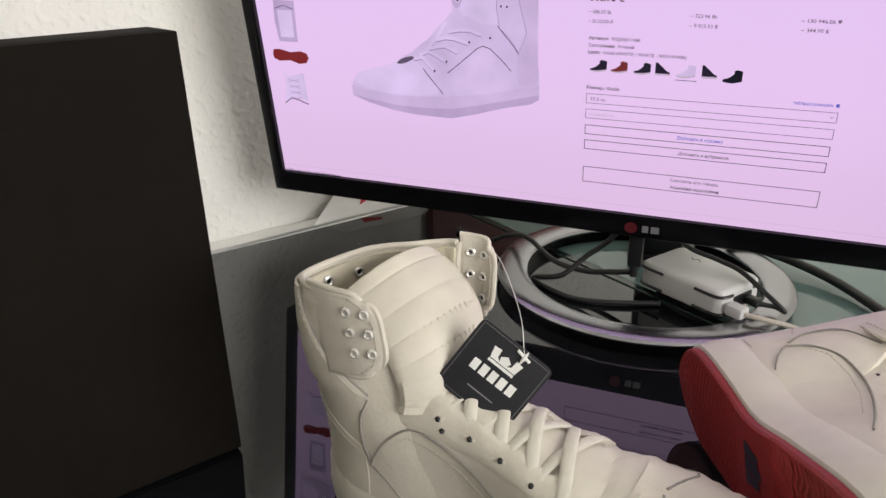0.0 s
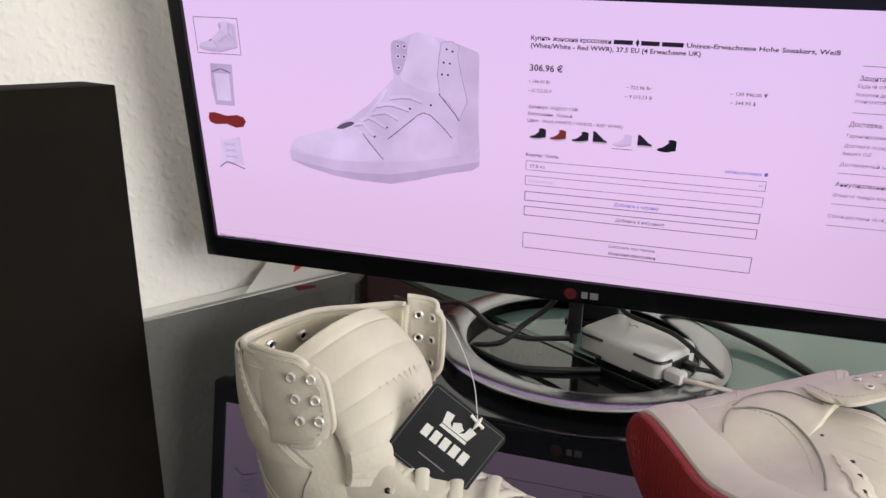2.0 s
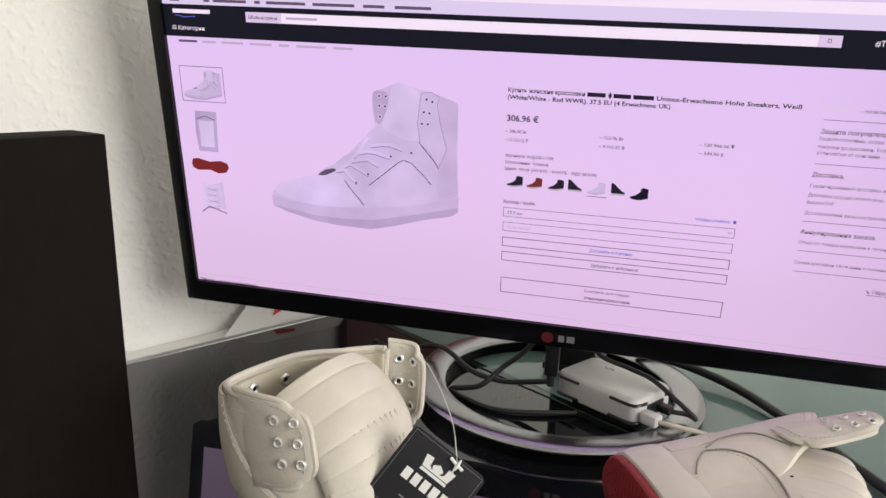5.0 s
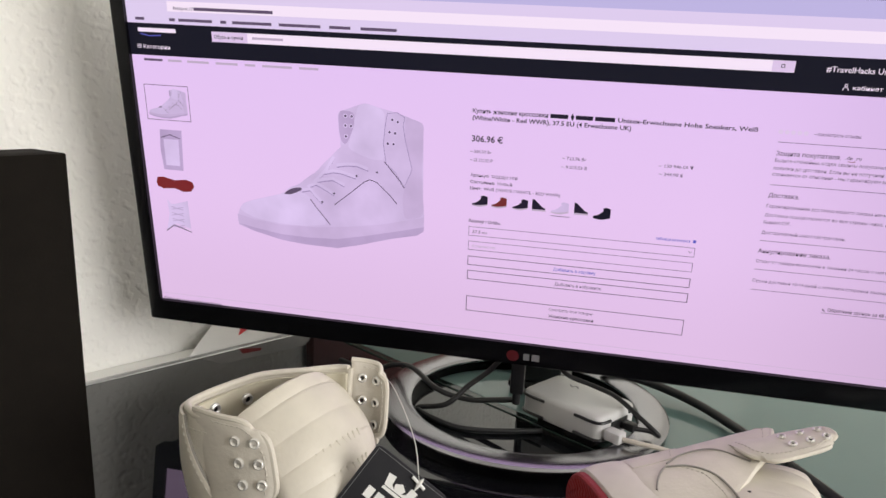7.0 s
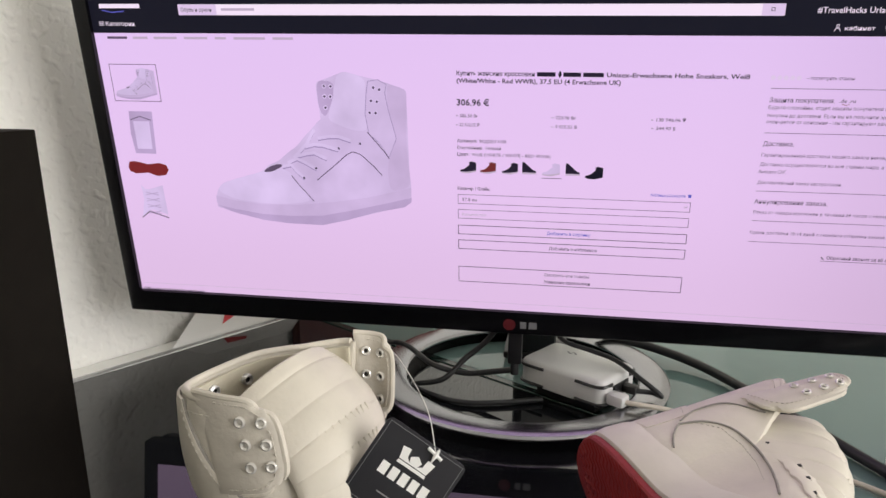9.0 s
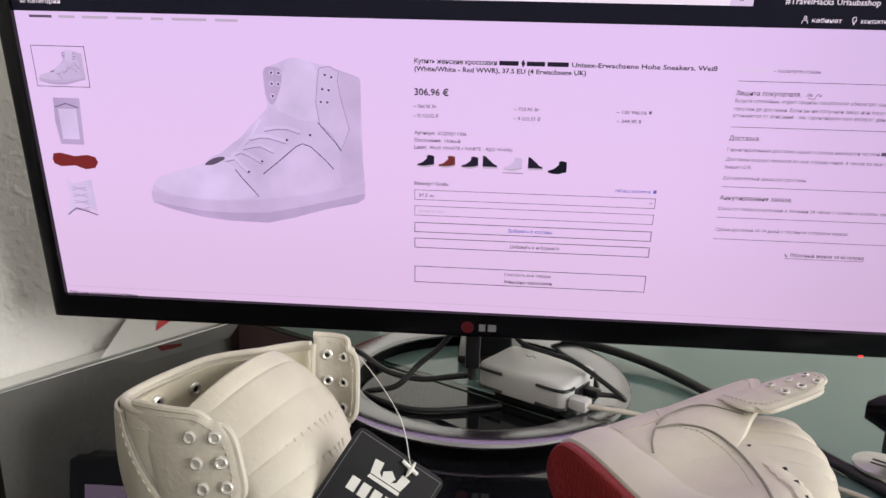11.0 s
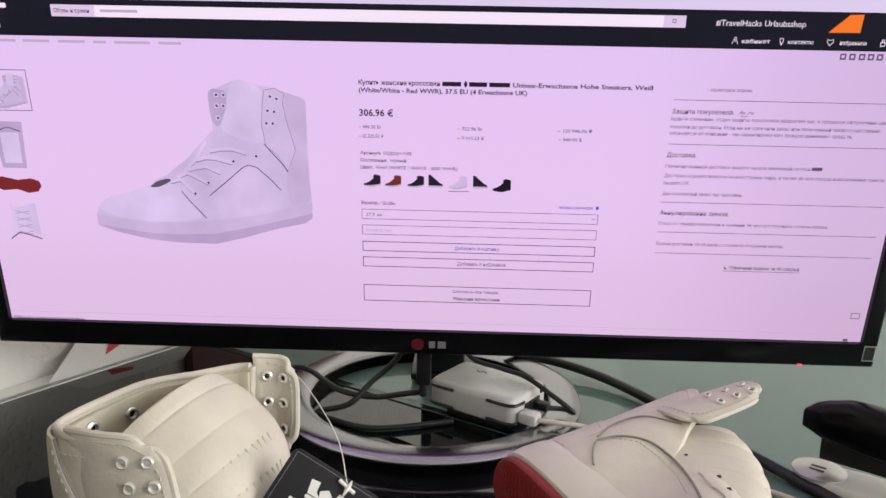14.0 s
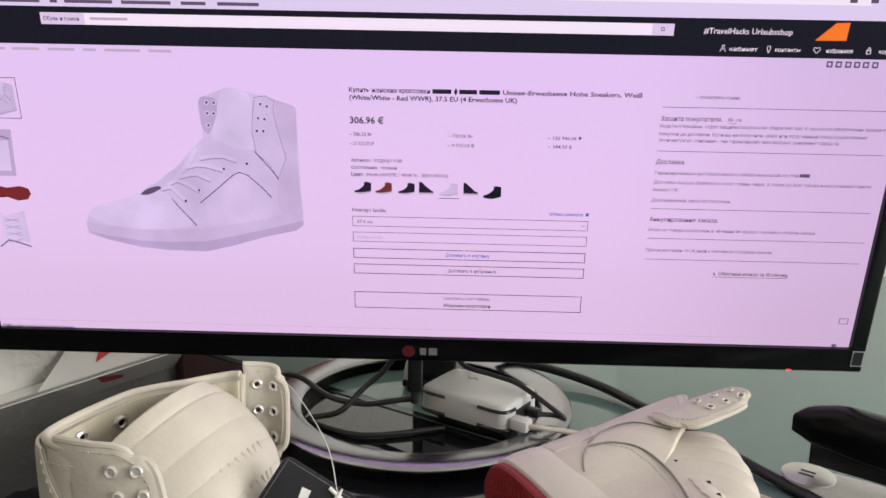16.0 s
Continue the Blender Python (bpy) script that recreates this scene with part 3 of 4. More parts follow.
BOOT_TOE = [(-0.2519, 0.0952), (-0.2471, 0.1018), (-0.227, 0.1082), (-0.2099, 0.1133), (-0.1961, 0.1165), (-0.1882, 0.1137), (-0.1841, 0.1067), (-0.1697, 0.089), (-0.1926, 0.0857), (-0.2136, 0.0856), (-0.2378, 0.0883)]
BOOT_TONGUE = [(-0.1432, 0.1914), (-0.1381, 0.194), (-0.1266, 0.1912), (-0.1211, 0.1871), (-0.1221, 0.1736), (-0.1232, 0.1635), (-0.1214, 0.1488), (-0.1318, 0.1484), (-0.1412, 0.1514), (-0.153, 0.1566), (-0.1493, 0.1693), (-0.1462, 0.1809)]
BOOT_FLAP = [(-0.1193, 0.1868), (-0.1115, 0.1882), (-0.1051, 0.1846), (-0.1065, 0.1783), (-0.1046, 0.1658), (-0.099, 0.1432), (-0.1054, 0.128), (-0.113, 0.1397), (-0.1205, 0.1461), (-0.1227, 0.1621), (-0.1212, 0.1759)]
BOOT_FAR_FLAP = [(-0.1601, 0.1872), (-0.1461, 0.1863), (-0.1469, 0.1741), (-0.1539, 0.1584), (-0.159, 0.1635)]
BOOT_HEEL = [(-0.1051, 0.1846), (-0.0969, 0.183), (-0.0892, 0.18), (-0.0922, 0.159), (-0.0928, 0.1348), (-0.0899, 0.1203), (-0.0892, 0.1039), (-0.1059, 0.0989), (-0.1073, 0.1211), (-0.0999, 0.1431), (-0.1046, 0.1658)]
BOOT_GAP = [(-0.2104, 0.1127), (-0.2041, 0.1177), (-0.1959, 0.12), (-0.192, 0.1188), (-0.1971, 0.1159), (-0.2033, 0.1129)]
BOOT_LINES = [[(-0.1651, 0.1075), (-0.1516, 0.1186), (-0.1392, 0.1293), (-0.1344, 0.1317), (-0.1282, 0.1298), (-0.1178, 0.1202), (-0.1116, 0.113)], [(-0.1219, 0.1478), (-0.1167, 0.1417), (-0.1092, 0.1329), (-0.1054, 0.127)], [(-0.1864, 0.1104), (-0.1817, 0.1039), (-0.1755, 0.0965), (-0.1697, 0.0895)]]
BOOT_LACES = [[(-0.1621, 0.1417), (-0.1533, 0.1434), (-0.1452, 0.1436), (-0.1357, 0.1406)], [(-0.173, 0.1346), (-0.1656, 0.1366), (-0.1584, 0.1363), (-0.1464, 0.133)], [(-0.1807, 0.1267), (-0.1732, 0.1288), (-0.1659, 0.1299), (-0.1562, 0.1254)], [(-0.1884, 0.1211), (-0.1808, 0.1247), (-0.175, 0.1223), (-0.1653, 0.1168)], [(-0.1935, 0.1177), (-0.186, 0.1194), (-0.1813, 0.1139), (-0.176, 0.1089)], [(-0.1643, 0.1486), (-0.1715, 0.1371), (-0.1827, 0.1255)]]
BOOT_EYES = [(-0.1537, 0.1827), (-0.1485, 0.1826), (-0.1539, 0.1749), (-0.1492, 0.1748), (-0.1537, 0.1662), (-0.1152, 0.1822), (-0.1106, 0.1807), (-0.1175, 0.1721), (-0.1129, 0.1715), (-0.119, 0.1629), (-0.1143, 0.1628)]
BOOT_DOTS = [(-0.1281, 0.1384), (-0.1454, 0.1341), (-0.1653, 0.1173), (-0.176, 0.1089)]


def soften(pts, rounds=2):
    """Cuts the corners of a closed outline."""
    for _ in range(rounds):
        pts = [q for a, c in zip(pts, pts[1:] + pts[:1]) for q in ((a[0] * 0.8 + c[0] * 0.2, a[1] * 0.8 + c[1] * 0.2), (a[0] * 0.2 + c[0] * 0.8, a[1] * 0.2 + c[1] * 0.8))]
    return pts


def boot_picture(fn, s):
    """The high white shoe in side view, drawn flat; fn lays its places on the page, s scales the lines."""
    whole = poly([fn(*p) for p in soften(BOOT)], P_SHOE, -0.0004, name="pictured_shoe", label="pale high shoe on the page")
    for pts, mat, y in ((BOOT_SOLE, P_SHOE4, -0.0006), (BOOT_FOOT, P_SHOE2, -0.0007), (BOOT_GAP, P_GREY, -0.0009), (BOOT_TOE, P_SHOE3, -0.0005), (BOOT_TONGUE, P_SHOE3, -0.0006), (BOOT_FAR_FLAP, P_SHOE2, -0.0007), (BOOT_FLAP, P_SHOE, -0.0008), (BOOT_HEEL, P_SHOE4, -0.0005)):
        poly([fn(*p) for p in (pts if pts in (BOOT_SOLE, BOOT_FOOT) else soften(pts))], mat, y, name="pictured_panel")
    stroke([fn(*p) for p in BOOT_FLAP + BOOT_FLAP[:1]], 0.0005 * s, P_SHADE, -0.0009)
    for line in BOOT_LINES:
        stroke([fn(*p) for p in line], 0.0007 * s, P_GREY, -0.0010)
    for line in BOOT_LACES:
        stroke([fn(x, z - 0.0017) for x, z in line], 0.0010 * s, P_SHADE, -0.0009)
        stroke([fn(*p) for p in line], 0.0026 * s, P_SHOE3, -0.0010)
    for x, z in BOOT_EYES:
        a, b = fn(x, z)
        for r, mat, y in ((0.0018, P_SHOE3, -0.0010), (0.0010, P_GREY, -0.0011)):
            poly([(a + r * s * math.cos(t), b + r * s * math.sin(t)) for t in (2 * math.pi * i / 8 for i in range(8))], mat, y, name="pictured_eyelet")
    for x, z in BOOT_DOTS:
        a, b = fn(x, z)
        poly([(a + 0.0009 * s * math.cos(t), b + 0.0009 * s * math.sin(t)) for t in (2 * math.pi * i / 6 for i in range(6))], P_DARK, -0.0011, name="pictured_hole")


# colour swatches
def boot_icon(cx, cz, s, mat, sole_mat):
    """A small side view of the high shoe."""
    fn = lambda x, z: (cx + (x + 0.172) * s, cz + (z - 0.131) * s)
    poly([fn(*p) for p in BOOT], mat, -0.0005, name="swatch_shoe")
    poly([fn(*p) for p in BOOT_SOLE], sole_mat, -0.0006, name="swatch_sole")


def low_icon(cx, cz, s, mat, sole_mat):
    """A small side view of a low shoe with its toe the other way."""
    poly([(cx + s * x, cz + s * z) for x, z in ((-0.9, -0.5), (1.0, -0.5), (0.95, -0.25), (0.25, -0.12), (-0.15, 0.15), (-0.42, 0.35), (-0.62, 0.95), (-0.9, 0.95))], mat, -0.0005, name="swatch_shoe")
    poly([(cx + s * x, cz + s * z) for x, z in ((-0.9, -0.5), (-0.9, -0.75), (1.05, -0.72), (1.0, -0.5))], sole_mat, -0.0006, name="swatch_sole")


P_BROWN = glow("page_brown", srgb(112, 44, 46))
for cx, mat, k in ((-0.0437, P_DARK, 0.077), (-0.0283, P_BROWN, 0.075), (-0.0115, P_DARK, 0.075), (0.0196, P_SHOE, 0.082), (0.0518, P_NAVY, 0.080)):
    boot_icon(cx, 0.1219 if mat is not P_NAVY else 0.1205, k, mat, P_LINE if mat is not P_NAVY else P_NAVY)
for cx in (0.0030, 0.0357):
    low_icon(cx, 0.1220, 0.0056, P_DARK, P_LINE)
boot_picture(lambda x, z: (x, z), 1.0)
outline(-0.3290, -0.2890, 0.1680, 0.1975, P_GREY, 0.0005)
boot_picture(lambda x, z: (-0.3092 + (x + 0.172) * 0.215, 0.1822 + (z - 0.131) * 0.2), 0.35)
poly([(-0.3190, 0.1600), (-0.2990, 0.1600), (-0.3000, 0.1420), (-0.3010, 0.1250), (-0.3190, 0.1250), (-0.3205, 0.1420)], P_SHOE2, name="thumbnail_shoe")
poly([(-0.3165, 0.1520), (-0.3025, 0.1520), (-0.3035, 0.1290), (-0.3165, 0.1290)], P_SHOE3, -0.0006, name="thumbnail_shoe")
stroke([(-0.3185, 0.1530), (-0.3100, 0.1560), (-0.3010, 0.1530)], 0.0007, P_GREY)
SOLE_SHAPE = [(-0.3279, 0.1130), (-0.3265, 0.1175), (-0.3210, 0.1182), (-0.3100, 0.1158), (-0.3000, 0.1172), (-0.2940, 0.1155), (-0.2925, 0.1115), (-0.2955, 0.1070), (-0.3030, 0.1058), (-0.3110, 0.1085), (-0.3220, 0.1075), (-0.3270, 0.1095)]
poly(SOLE_SHAPE, P_RED, name="thumbnail_sole")
poly([(-0.3198, 0.0978), (-0.3165, 0.0940), (-0.3130, 0.0940), (-0.3003, 0.0978), (-0.3010, 0.0850), (-0.2995, 0.0720), (-0.3130, 0.0760), (-0.3230, 0.0690), (-0.3190, 0.0850)], P_SHOE3, name="thumbnail_shoe")
for k in range(4):
    stroke([(-0.3165, 0.0915 - k * 0.0055), (-0.3050, 0.0890 - k * 0.0055)], 0.0007, P_SHOE2)
    stroke([(-0.3050, 0.0915 - k * 0.0055), (-0.3165, 0.0890 - k * 0.0055)], 0.0007, P_SHOE2)
stroke([(-0.3233, 0.0685), (-0.3160, 0.0740), (-0.3080, 0.0720), (-0.2991, 0.0690)], 0.0009, P_GREY)

# bezel marks
LOGO_RED = material("logo_red", (0.10, 0.008, 0.012), 0.4, grain=0.1, scale=300)
LOGO_GREY = material("logo_grey", (0.24, 0.24, 0.25), 0.4, 0.2, grain=0.05, scale=300)


def disc(r, y, n=24):
    bm = bmesh.new()
    bm.faces.new([bm.verts.new((r * math.cos(2 * math.pi * k / n), y, r * math.sin(2 * math.pi * k / n))) for k in range(n)])
    return bm


part("logo_disc", disc(0.0052, -0.0043), LOGO_RED, monitor, "dark red round maker's mark", m=pose(-0.0095, 0, -0.0112))
part("logo_bar", block(-0.0005, 0.0045, -0.0043, -0.0040, -0.0143, -0.0083), LOGO_GREY, monitor, "grey maker's mark")
part("logo_bar", block(0.0065, 0.0130, -0.0043, -0.0040, -0.0143, -0.0083), LOGO_GREY, monitor, "grey maker's mark")
part("power_light", block(0.2895, 0.2935, -0.0044, -0.0036, -0.0202, -0.0186, 0.0004), glow("power_red", (1.0, 0.06, 0.05), 1.6), monitor, "red power light")
sticker = part("sticker", block(0.3385, 0.3475, -0.0044, -0.0041, -0.0145, -0.0015), material("sticker_silver", (0.5, 0.5, 0.5), 0.5, 0.2, grain=0.1, scale=300), monitor, "silver energy sticker")
part("sticker_print", block(0.3391, 0.3469, -0.0046, -0.0044, -0.0138, -0.0021), BLACK_PLASTIC, sticker)

# stand: a chrome ring, a cross bar and the neck
RC = (-0.0014, 0.0514)
stand = thing("monitor_stand", "chrome ring monitor stand with a black neck", "monitor stand", pose(RC[0], RC[1], 0))
part("base_ring", ring_mesh(0.131, 0.1035, 0.0095, 0.0130, 128, 0.0012), RING_STEEL, stand, "brushed chrome ring")
part("foot_ring", ring_mesh(0.1295, 0.1045, 0.0, 0.0097, 96), GLOSS_BLACK, stand, "black plastic base body")
part("neck", block(-0.010, 0.030, 0.045, 0.075, 0.011, 0.20, 0.006), BLACK_PLASTIC, stand)
part("neck_foot", block(-0.02, 0.04, 0.045, 0.118, 0.004, 0.0115, 0.002), BLACK_PLASTIC, stand)

# ---- things on the desks ----
def rounded_slab(lx, ly, h, r, edge=0.003, n=8):
    """A slab with rounded corners and soft edges, its base at z = 0."""
    def outl(inset):
        pts = []
        for cx, cy, a0 in ((lx / 2 - r, ly / 2 - r, 0), (-lx / 2 + r, ly / 2 - r, 90), (-lx / 2 + r, -ly / 2 + r, 180), (lx / 2 - r, -ly / 2 + r, 270)):
            for k in range(n + 1):
                a = radians(a0 + 90 * k / n)
                pts.append((cx + (r - inset) * math.cos(a), cy + (r - inset) * math.sin(a)))
        return pts
    rings = []
    for z, inset in ((0, edge * 0.7), (edge * 0.4, edge * 0.15), (edge, 0), (h - edge, 0), (h - edge * 0.4, edge * 0.15), (h - edge * 0.1, edge * 0.5), (h, edge)):
        rings.append([(x, y, z) for x, y in outl(inset)])
    return loft(rings)


# white hub with black rubber bands
hub = thing("usb_hub", "white plastic usb hub with black slots", "usb hub", pose(0.0485, 0.0290, 0.0100, 0, 0, -33))
part("body", rounded_slab(0.084, 0.056, 0.024, 0.009, 0.005), WHITE_PLASTIC, hub)
part("port", block(0.0415, 0.0435, -0.012, 0.012, 0.006, 0.017, 0.001), BLACK_PLASTIC, hub, "black usb port strip")
part("usb_plug", block(0.0425, 0.0580, -0.024, -0.012, 0.005, 0.0145, 0.002), WHITE_PLASTIC, hub, "white usb plug")
part("usb_plug", block(0.0425, 0.0560, 0.000, 0.009, 0.008, 0.0150, 0.002), BLACK_PLASTIC, hub, "black usb plug")
part("logo_mark", tube([(-0.018, 0.012, 0.0241), (-0.014, 0.009, 0.0241), (-0.012, 0.013, 0.0241), (-0.008, 0.010, 0.0241)], 0.0008, 6, 0.3), LOGO_GREY, hub, "small grey mark")
for y in (-0.028, 0.028):
    k = 1 if y > 0 else -1
    for x in (-0.042, 0.042):
        s = 1 if x > 0 else -1
        for z in (0.019, 0.0035):
            part("slot", tube([(x - s * 0.026, y * 1.005, z), (x - s * 0.009, y * 1.01, z), (x - s * 0.0018, y - k * 0.0026, z), (x * 1.010, y - k * 0.010, z), (x * 1.010, y - k * 0.014, z)], 0.0014, 8), BLACK_PLASTIC, hub)
part("pad", block(-0.030, 0.030, -0.018, 0.018, -0.0100, 0.0004, 0.002), BLACK_PLASTIC, hub, "dark rubber foot")

# cables
def cable(name, pts, r, mat, label):
    ob = part(name, tube(pts, r, 10), mat)
    return tagged(ob, label, "cable")


cable("power_cable", [(0.020, 0.075, 0.085), (0.045, 0.115, 0.040), (0.080, 0.142, 0.018), (0.124, 0.130, 0.012), (0.161, 0.105, 0.008), (0.194, 0.062, 0.0055), (0.225, 0.008, 0.005), (0.255, -0.050, 0.005), (0.275, -0.086, 0.005), (0.34, -0.20, 0.005), (0.46, -0.34, 0.005)], 0.0044, RUBBER_BLACK, "thick black power cable lying on the glass")
cable("usb_cable", [(0.087, -0.018, 0.0195), (0.100, -0.021, 0.0195), (0.128, -0.022, 0.016), (0.16, -0.034, 0.008), (0.21, -0.062, 0.003), (0.27, -0.11, 0.003), (0.33, -0.18, 0.003)], 0.0021, material("cream_cable", (0.55, 0.51, 0.43), 0.5, grain=0.1, scale=120), "cream usb cable from the hub")
cable("black_cable", [(-0.004, 0.014, 0.028), (-0.024, 0.020, 0.022), (-0.049, 0.024, 0.017), (-0.078, 0.026, 0.022), (-0.109, 0.052, 0.029), (-0.134, 0.074, 0.020), (-0.16, 0.085, 0.006), (-0.20, 0.11, 0.003)], 0.0025, RUBBER_BLACK, "thin black cable looped over the ring")
cable("black_cable", [(-0.010, 0.050, 0.075), (-0.030, 0.040, 0.045), (-0.050, 0.030, 0.028), (-0.068, 0.018, 0.012), (-0.095, 0.022, 0.0028), (-0.070, 0.002, 0.0028), (-0.045, -0.006, 0.0028), (-0.014, 0.000, 0.0028), (0.020, 0.012, 0.0028)], 0.0025, RUBBER_BLACK, "thin black cable inside the ring")
cable("black_cable", [(0.020, 0.045, 0.070), (0.034, 0.036, 0.050), (0.060, 0.032, 0.0425), (0.080, 0.020, 0.040), (0.101, 0.000, 0.032), (0.116, -0.006, 0.022), (0.110, 0.004, 0.020), (0.096, 0.002, 0.0215)], 0.0021, RUBBER_BLACK, "thin black cable plugged into the hub")
plug = thing("display_plug", "black display cable plug under the monitor", "plug", pose(-0.005, 0.014, 0.034))
part("plug_body", block(-0.006, 0.006, -0.005, 0.005, 0.0, 0.05, 0.002), BLACK_PLASTIC, plug)
part("strain_relief", tube([(0, 0, -0.010), (0, 0, 0.002)], 0.0035, 10), RUBBER_BLACK, plug)

# dark card lid standing on its side
LID_UP = Vector((-0.0140, 0.0057, 0.2508)).normalized()
LID_X = Vector((UX, UY, 0))
LID_X = (LID_X - LID_UP * LID_X.dot(LID_UP)).normalized()
lid_turn = Matrix((LID_X, LID_UP.cross(LID_X), LID_UP)).transposed().to_4x4()
lid = thing("shoe_box_lid", "dark brown-black card shoe box lid on edge", "box", Matrix.Translation((-0.2014, -0.2845, 0.0028)) @ lid_turn)
part("panel", block(-0.0025, 0.0, -0.34, 0.0, 0.0, 0.252, 0.0008), CARD_BLACK, lid)
part("rim_top", block(-0.047, -0.0026, -0.34, 0.0, 0.2495, 0.252, 0.0006), CARD_BLACK, lid)
part("rim_bottom", block(-0.047, -0.0026, -0.34, 0.0, 0.0, 0.0025, 0.0006), CARD_BLACK, lid)
part("rim_end", block(-0.047, -0.0026, -0.0025, 0.0, 0.0026, 0.2494, 0.0006), CARD_BLACK, lid)
part("rim_end", block(-0.047, -0.0026, -0.34, -0.3375, 0.0026, 0.2494, 0.0006), CARD_BLACK, lid)

# printed leaflet on the ledge against the wall
def leaflet_fn(u, v):
    return (-0.001 + 0.030 * (1 - v), 0.22 * u + 0.06 * v - 0.01, 0.034 * v + 0.003 * math.sin(2.5 * u) * v)


leaflet = thing("leaflet", "white leaflet with red print leaning on the wall", "paper", ROOM @ pose(U0 + 0.003, -0.12, -0.0035))
part("page", sheet(leaflet_fn, 16, 6, 0.0008), PAPER, leaflet)
bm = bmesh.new()
bm.faces.new([bm.verts.new(Vector(leaflet_fn(u, v)) + Vector((0.0012, -0.0002, 0.0008))) for u, v in ((0.19, 0.62), (0.225, 0.30), (0.32, 0.52), (0.29, 0.66))])
part("red_print", bm, RED_PRINT, leaflet, "red printed wedge")

folder = thing("folder", "red card folder standing against the wall", "folder", ROOM @ pose(U0 + 0.003, 0.045, -0.0035))
part("cover", block(0.0, 0.003, 0.0, 0.24, 0.0, 0.15, 0.0008), FOLDER_RED, folder)
part("spine", block(0.0031, 0.012, 0.0, 0.003, 0.0, 0.15, 0.001), FOLDER_RED, folder)
part("cover", block(0.0121, 0.015, 0.0, 0.24, 0.0, 0.15, 0.0008), FOLDER_RED, folder)

# stapler
stapler = thing("stapler", "black stapler with a chrome anvil plate", "stapler", pose(0.272, -0.062, 0.0, 0, 0, -38))


def stapler_arm(x):
    return lerp([(0, 0.004), (0.012, 0.009), (0.04, 0.012), (0.13, 0.012)], x), lerp([(0, 0.043), (0.02, 0.036), (0.06, 0.032), (0.13, 0.03)], x), lerp([(0, 0.056), (0.010, 0.064), (0.030, 0.069), (0.07, 0.068), (0.13, 0.058)], x)


rings = []
for i in range(20):
    x = 0.13 * i / 19
    hw, z0, z1 = stapler_arm(x)
    zm, hh = (z0 + z1) / 2, (z1 - z0) / 2
    rings.append([(x, hw * math.copysign(abs(math.cos(a)) ** 0.6, math.cos(a)), zm + hh * math.copysign(abs(math.sin(a)) ** 0.6, math.sin(a))) for a in (2 * math.pi * k / 20 for k in range(20))])
part("arm", loft(rings), GLOSS_BLACK, stapler, "glossy black top arm")
part("magazine", block(0.014, 0.128, -0.0075, 0.0075, 0.024, 0.042, 0.0015), BLACK_PLASTIC, stapler)
rings = []
for z, k in ((0, 0.92), (0.003, 1.0), (0.009, 0.97), (0.012, 0.86)):
    rings.append([(0.070 + 0.076 * k * math.copysign(abs(math.cos(a)) ** 0.75, math.cos(a)), 0.021 * k * math.copysign(abs(math.sin(a)) ** 0.7, math.sin(a)), z) for a in (2 * math.pi * j / 32 for j in range(32))])
part("base", loft(rings), material("grey_plastic", (0.62, 0.62, 0.58), 0.35, grain=0.1, scale=80), stapler, "grey moulded base")
plate = part("anvil", loft([[(0.014 + 0.018 * k * math.cos(a), 0.0185 * k * math.sin(a), z) for a in (2 * math.pi * j / 28 for j in range(28))] for z, k in ((0.0115, 1.0), (0.0130, 1.0), (0.0134, 0.95))]), STEEL, stapler, "round chrome anvil plate")
for dy in (-0.003, 0.003):
    part("anvil_groove", block(0.008, 0.018, dy - 0.0012, dy + 0.0012, 0.0133, 0.0137, 0.0001), BLACK_PLASTIC, plate)


# ---- shoes ----
SL = 0.266


def half_width(x):
    t = x / SL
    mid = lerp([(0, 0.030), (0.12, 0.0345), (0.38, 0.0345), (0.55, 0.040), (0.74, 0.0460), (0.88, 0.042), (1.0, 0.030)], t)
    heel = math.sqrt(max(0.0, 1 - ((0.042 - x) / 0.042) ** 2)) if x < 0.042 else 1.0
    toe = math.sqrt(max(0.0, 1 - ((x - SL + 0.065) / 0.065) ** 2)) if x > SL - 0.065 else 1.0
    return mid * min(heel, toe)


def bend(x):
    """Sideways bend of the last's middle line."""
    return 0.005 * math.sin(math.pi * min(1, max(0, (x - 0.05) / 0.22)) - 0.2)


def waist(x):
    """How far the right flank is drawn in at the waist."""
    return 0.0065 * math.exp(-((x - 0.11) / 0.035) ** 2)


def outline_pts(grow, n=40):
    xs = [SL / 2 - SL / 2 * math.cos(math.pi * k / n) for k in range(n + 1)]
    pts = [(x, bend(x) - half_width(x) + waist(x)) for x in xs] + [(x, bend(x) + half_width(x)) for x in xs[-2:0:-1]]
    out = []
    for i, (x, y) in enumerate(pts):
        xa, ya = pts[i - 1]
        xb, yb = pts[(i + 1) % len(pts)]
        d = Vector((xb - xa, yb - ya))
        d = d.normalized() if d.length > 1e-9 else Vector((0, 1))
        out.append((x + d.y * grow, y - d.x * grow))
    return out


def toe_spring(x):
    return 0.012 * max(0.0, (x - 0.19) / 0.078) ** 2


ARCH_1 = [(0.06, 0.104), (0.08, 0.098), (0.11, 0.087), (0.14, 0.077), (0.17, 0.070), (0.20, 0.065), (0.23, 0.059), (0.248, 0.053), (0.259, 0.045), (0.2645, 0.036)]


def ease(t):
    t = min(1.0, max(0.0, t))
    return t * t * (3 - 2 * t)


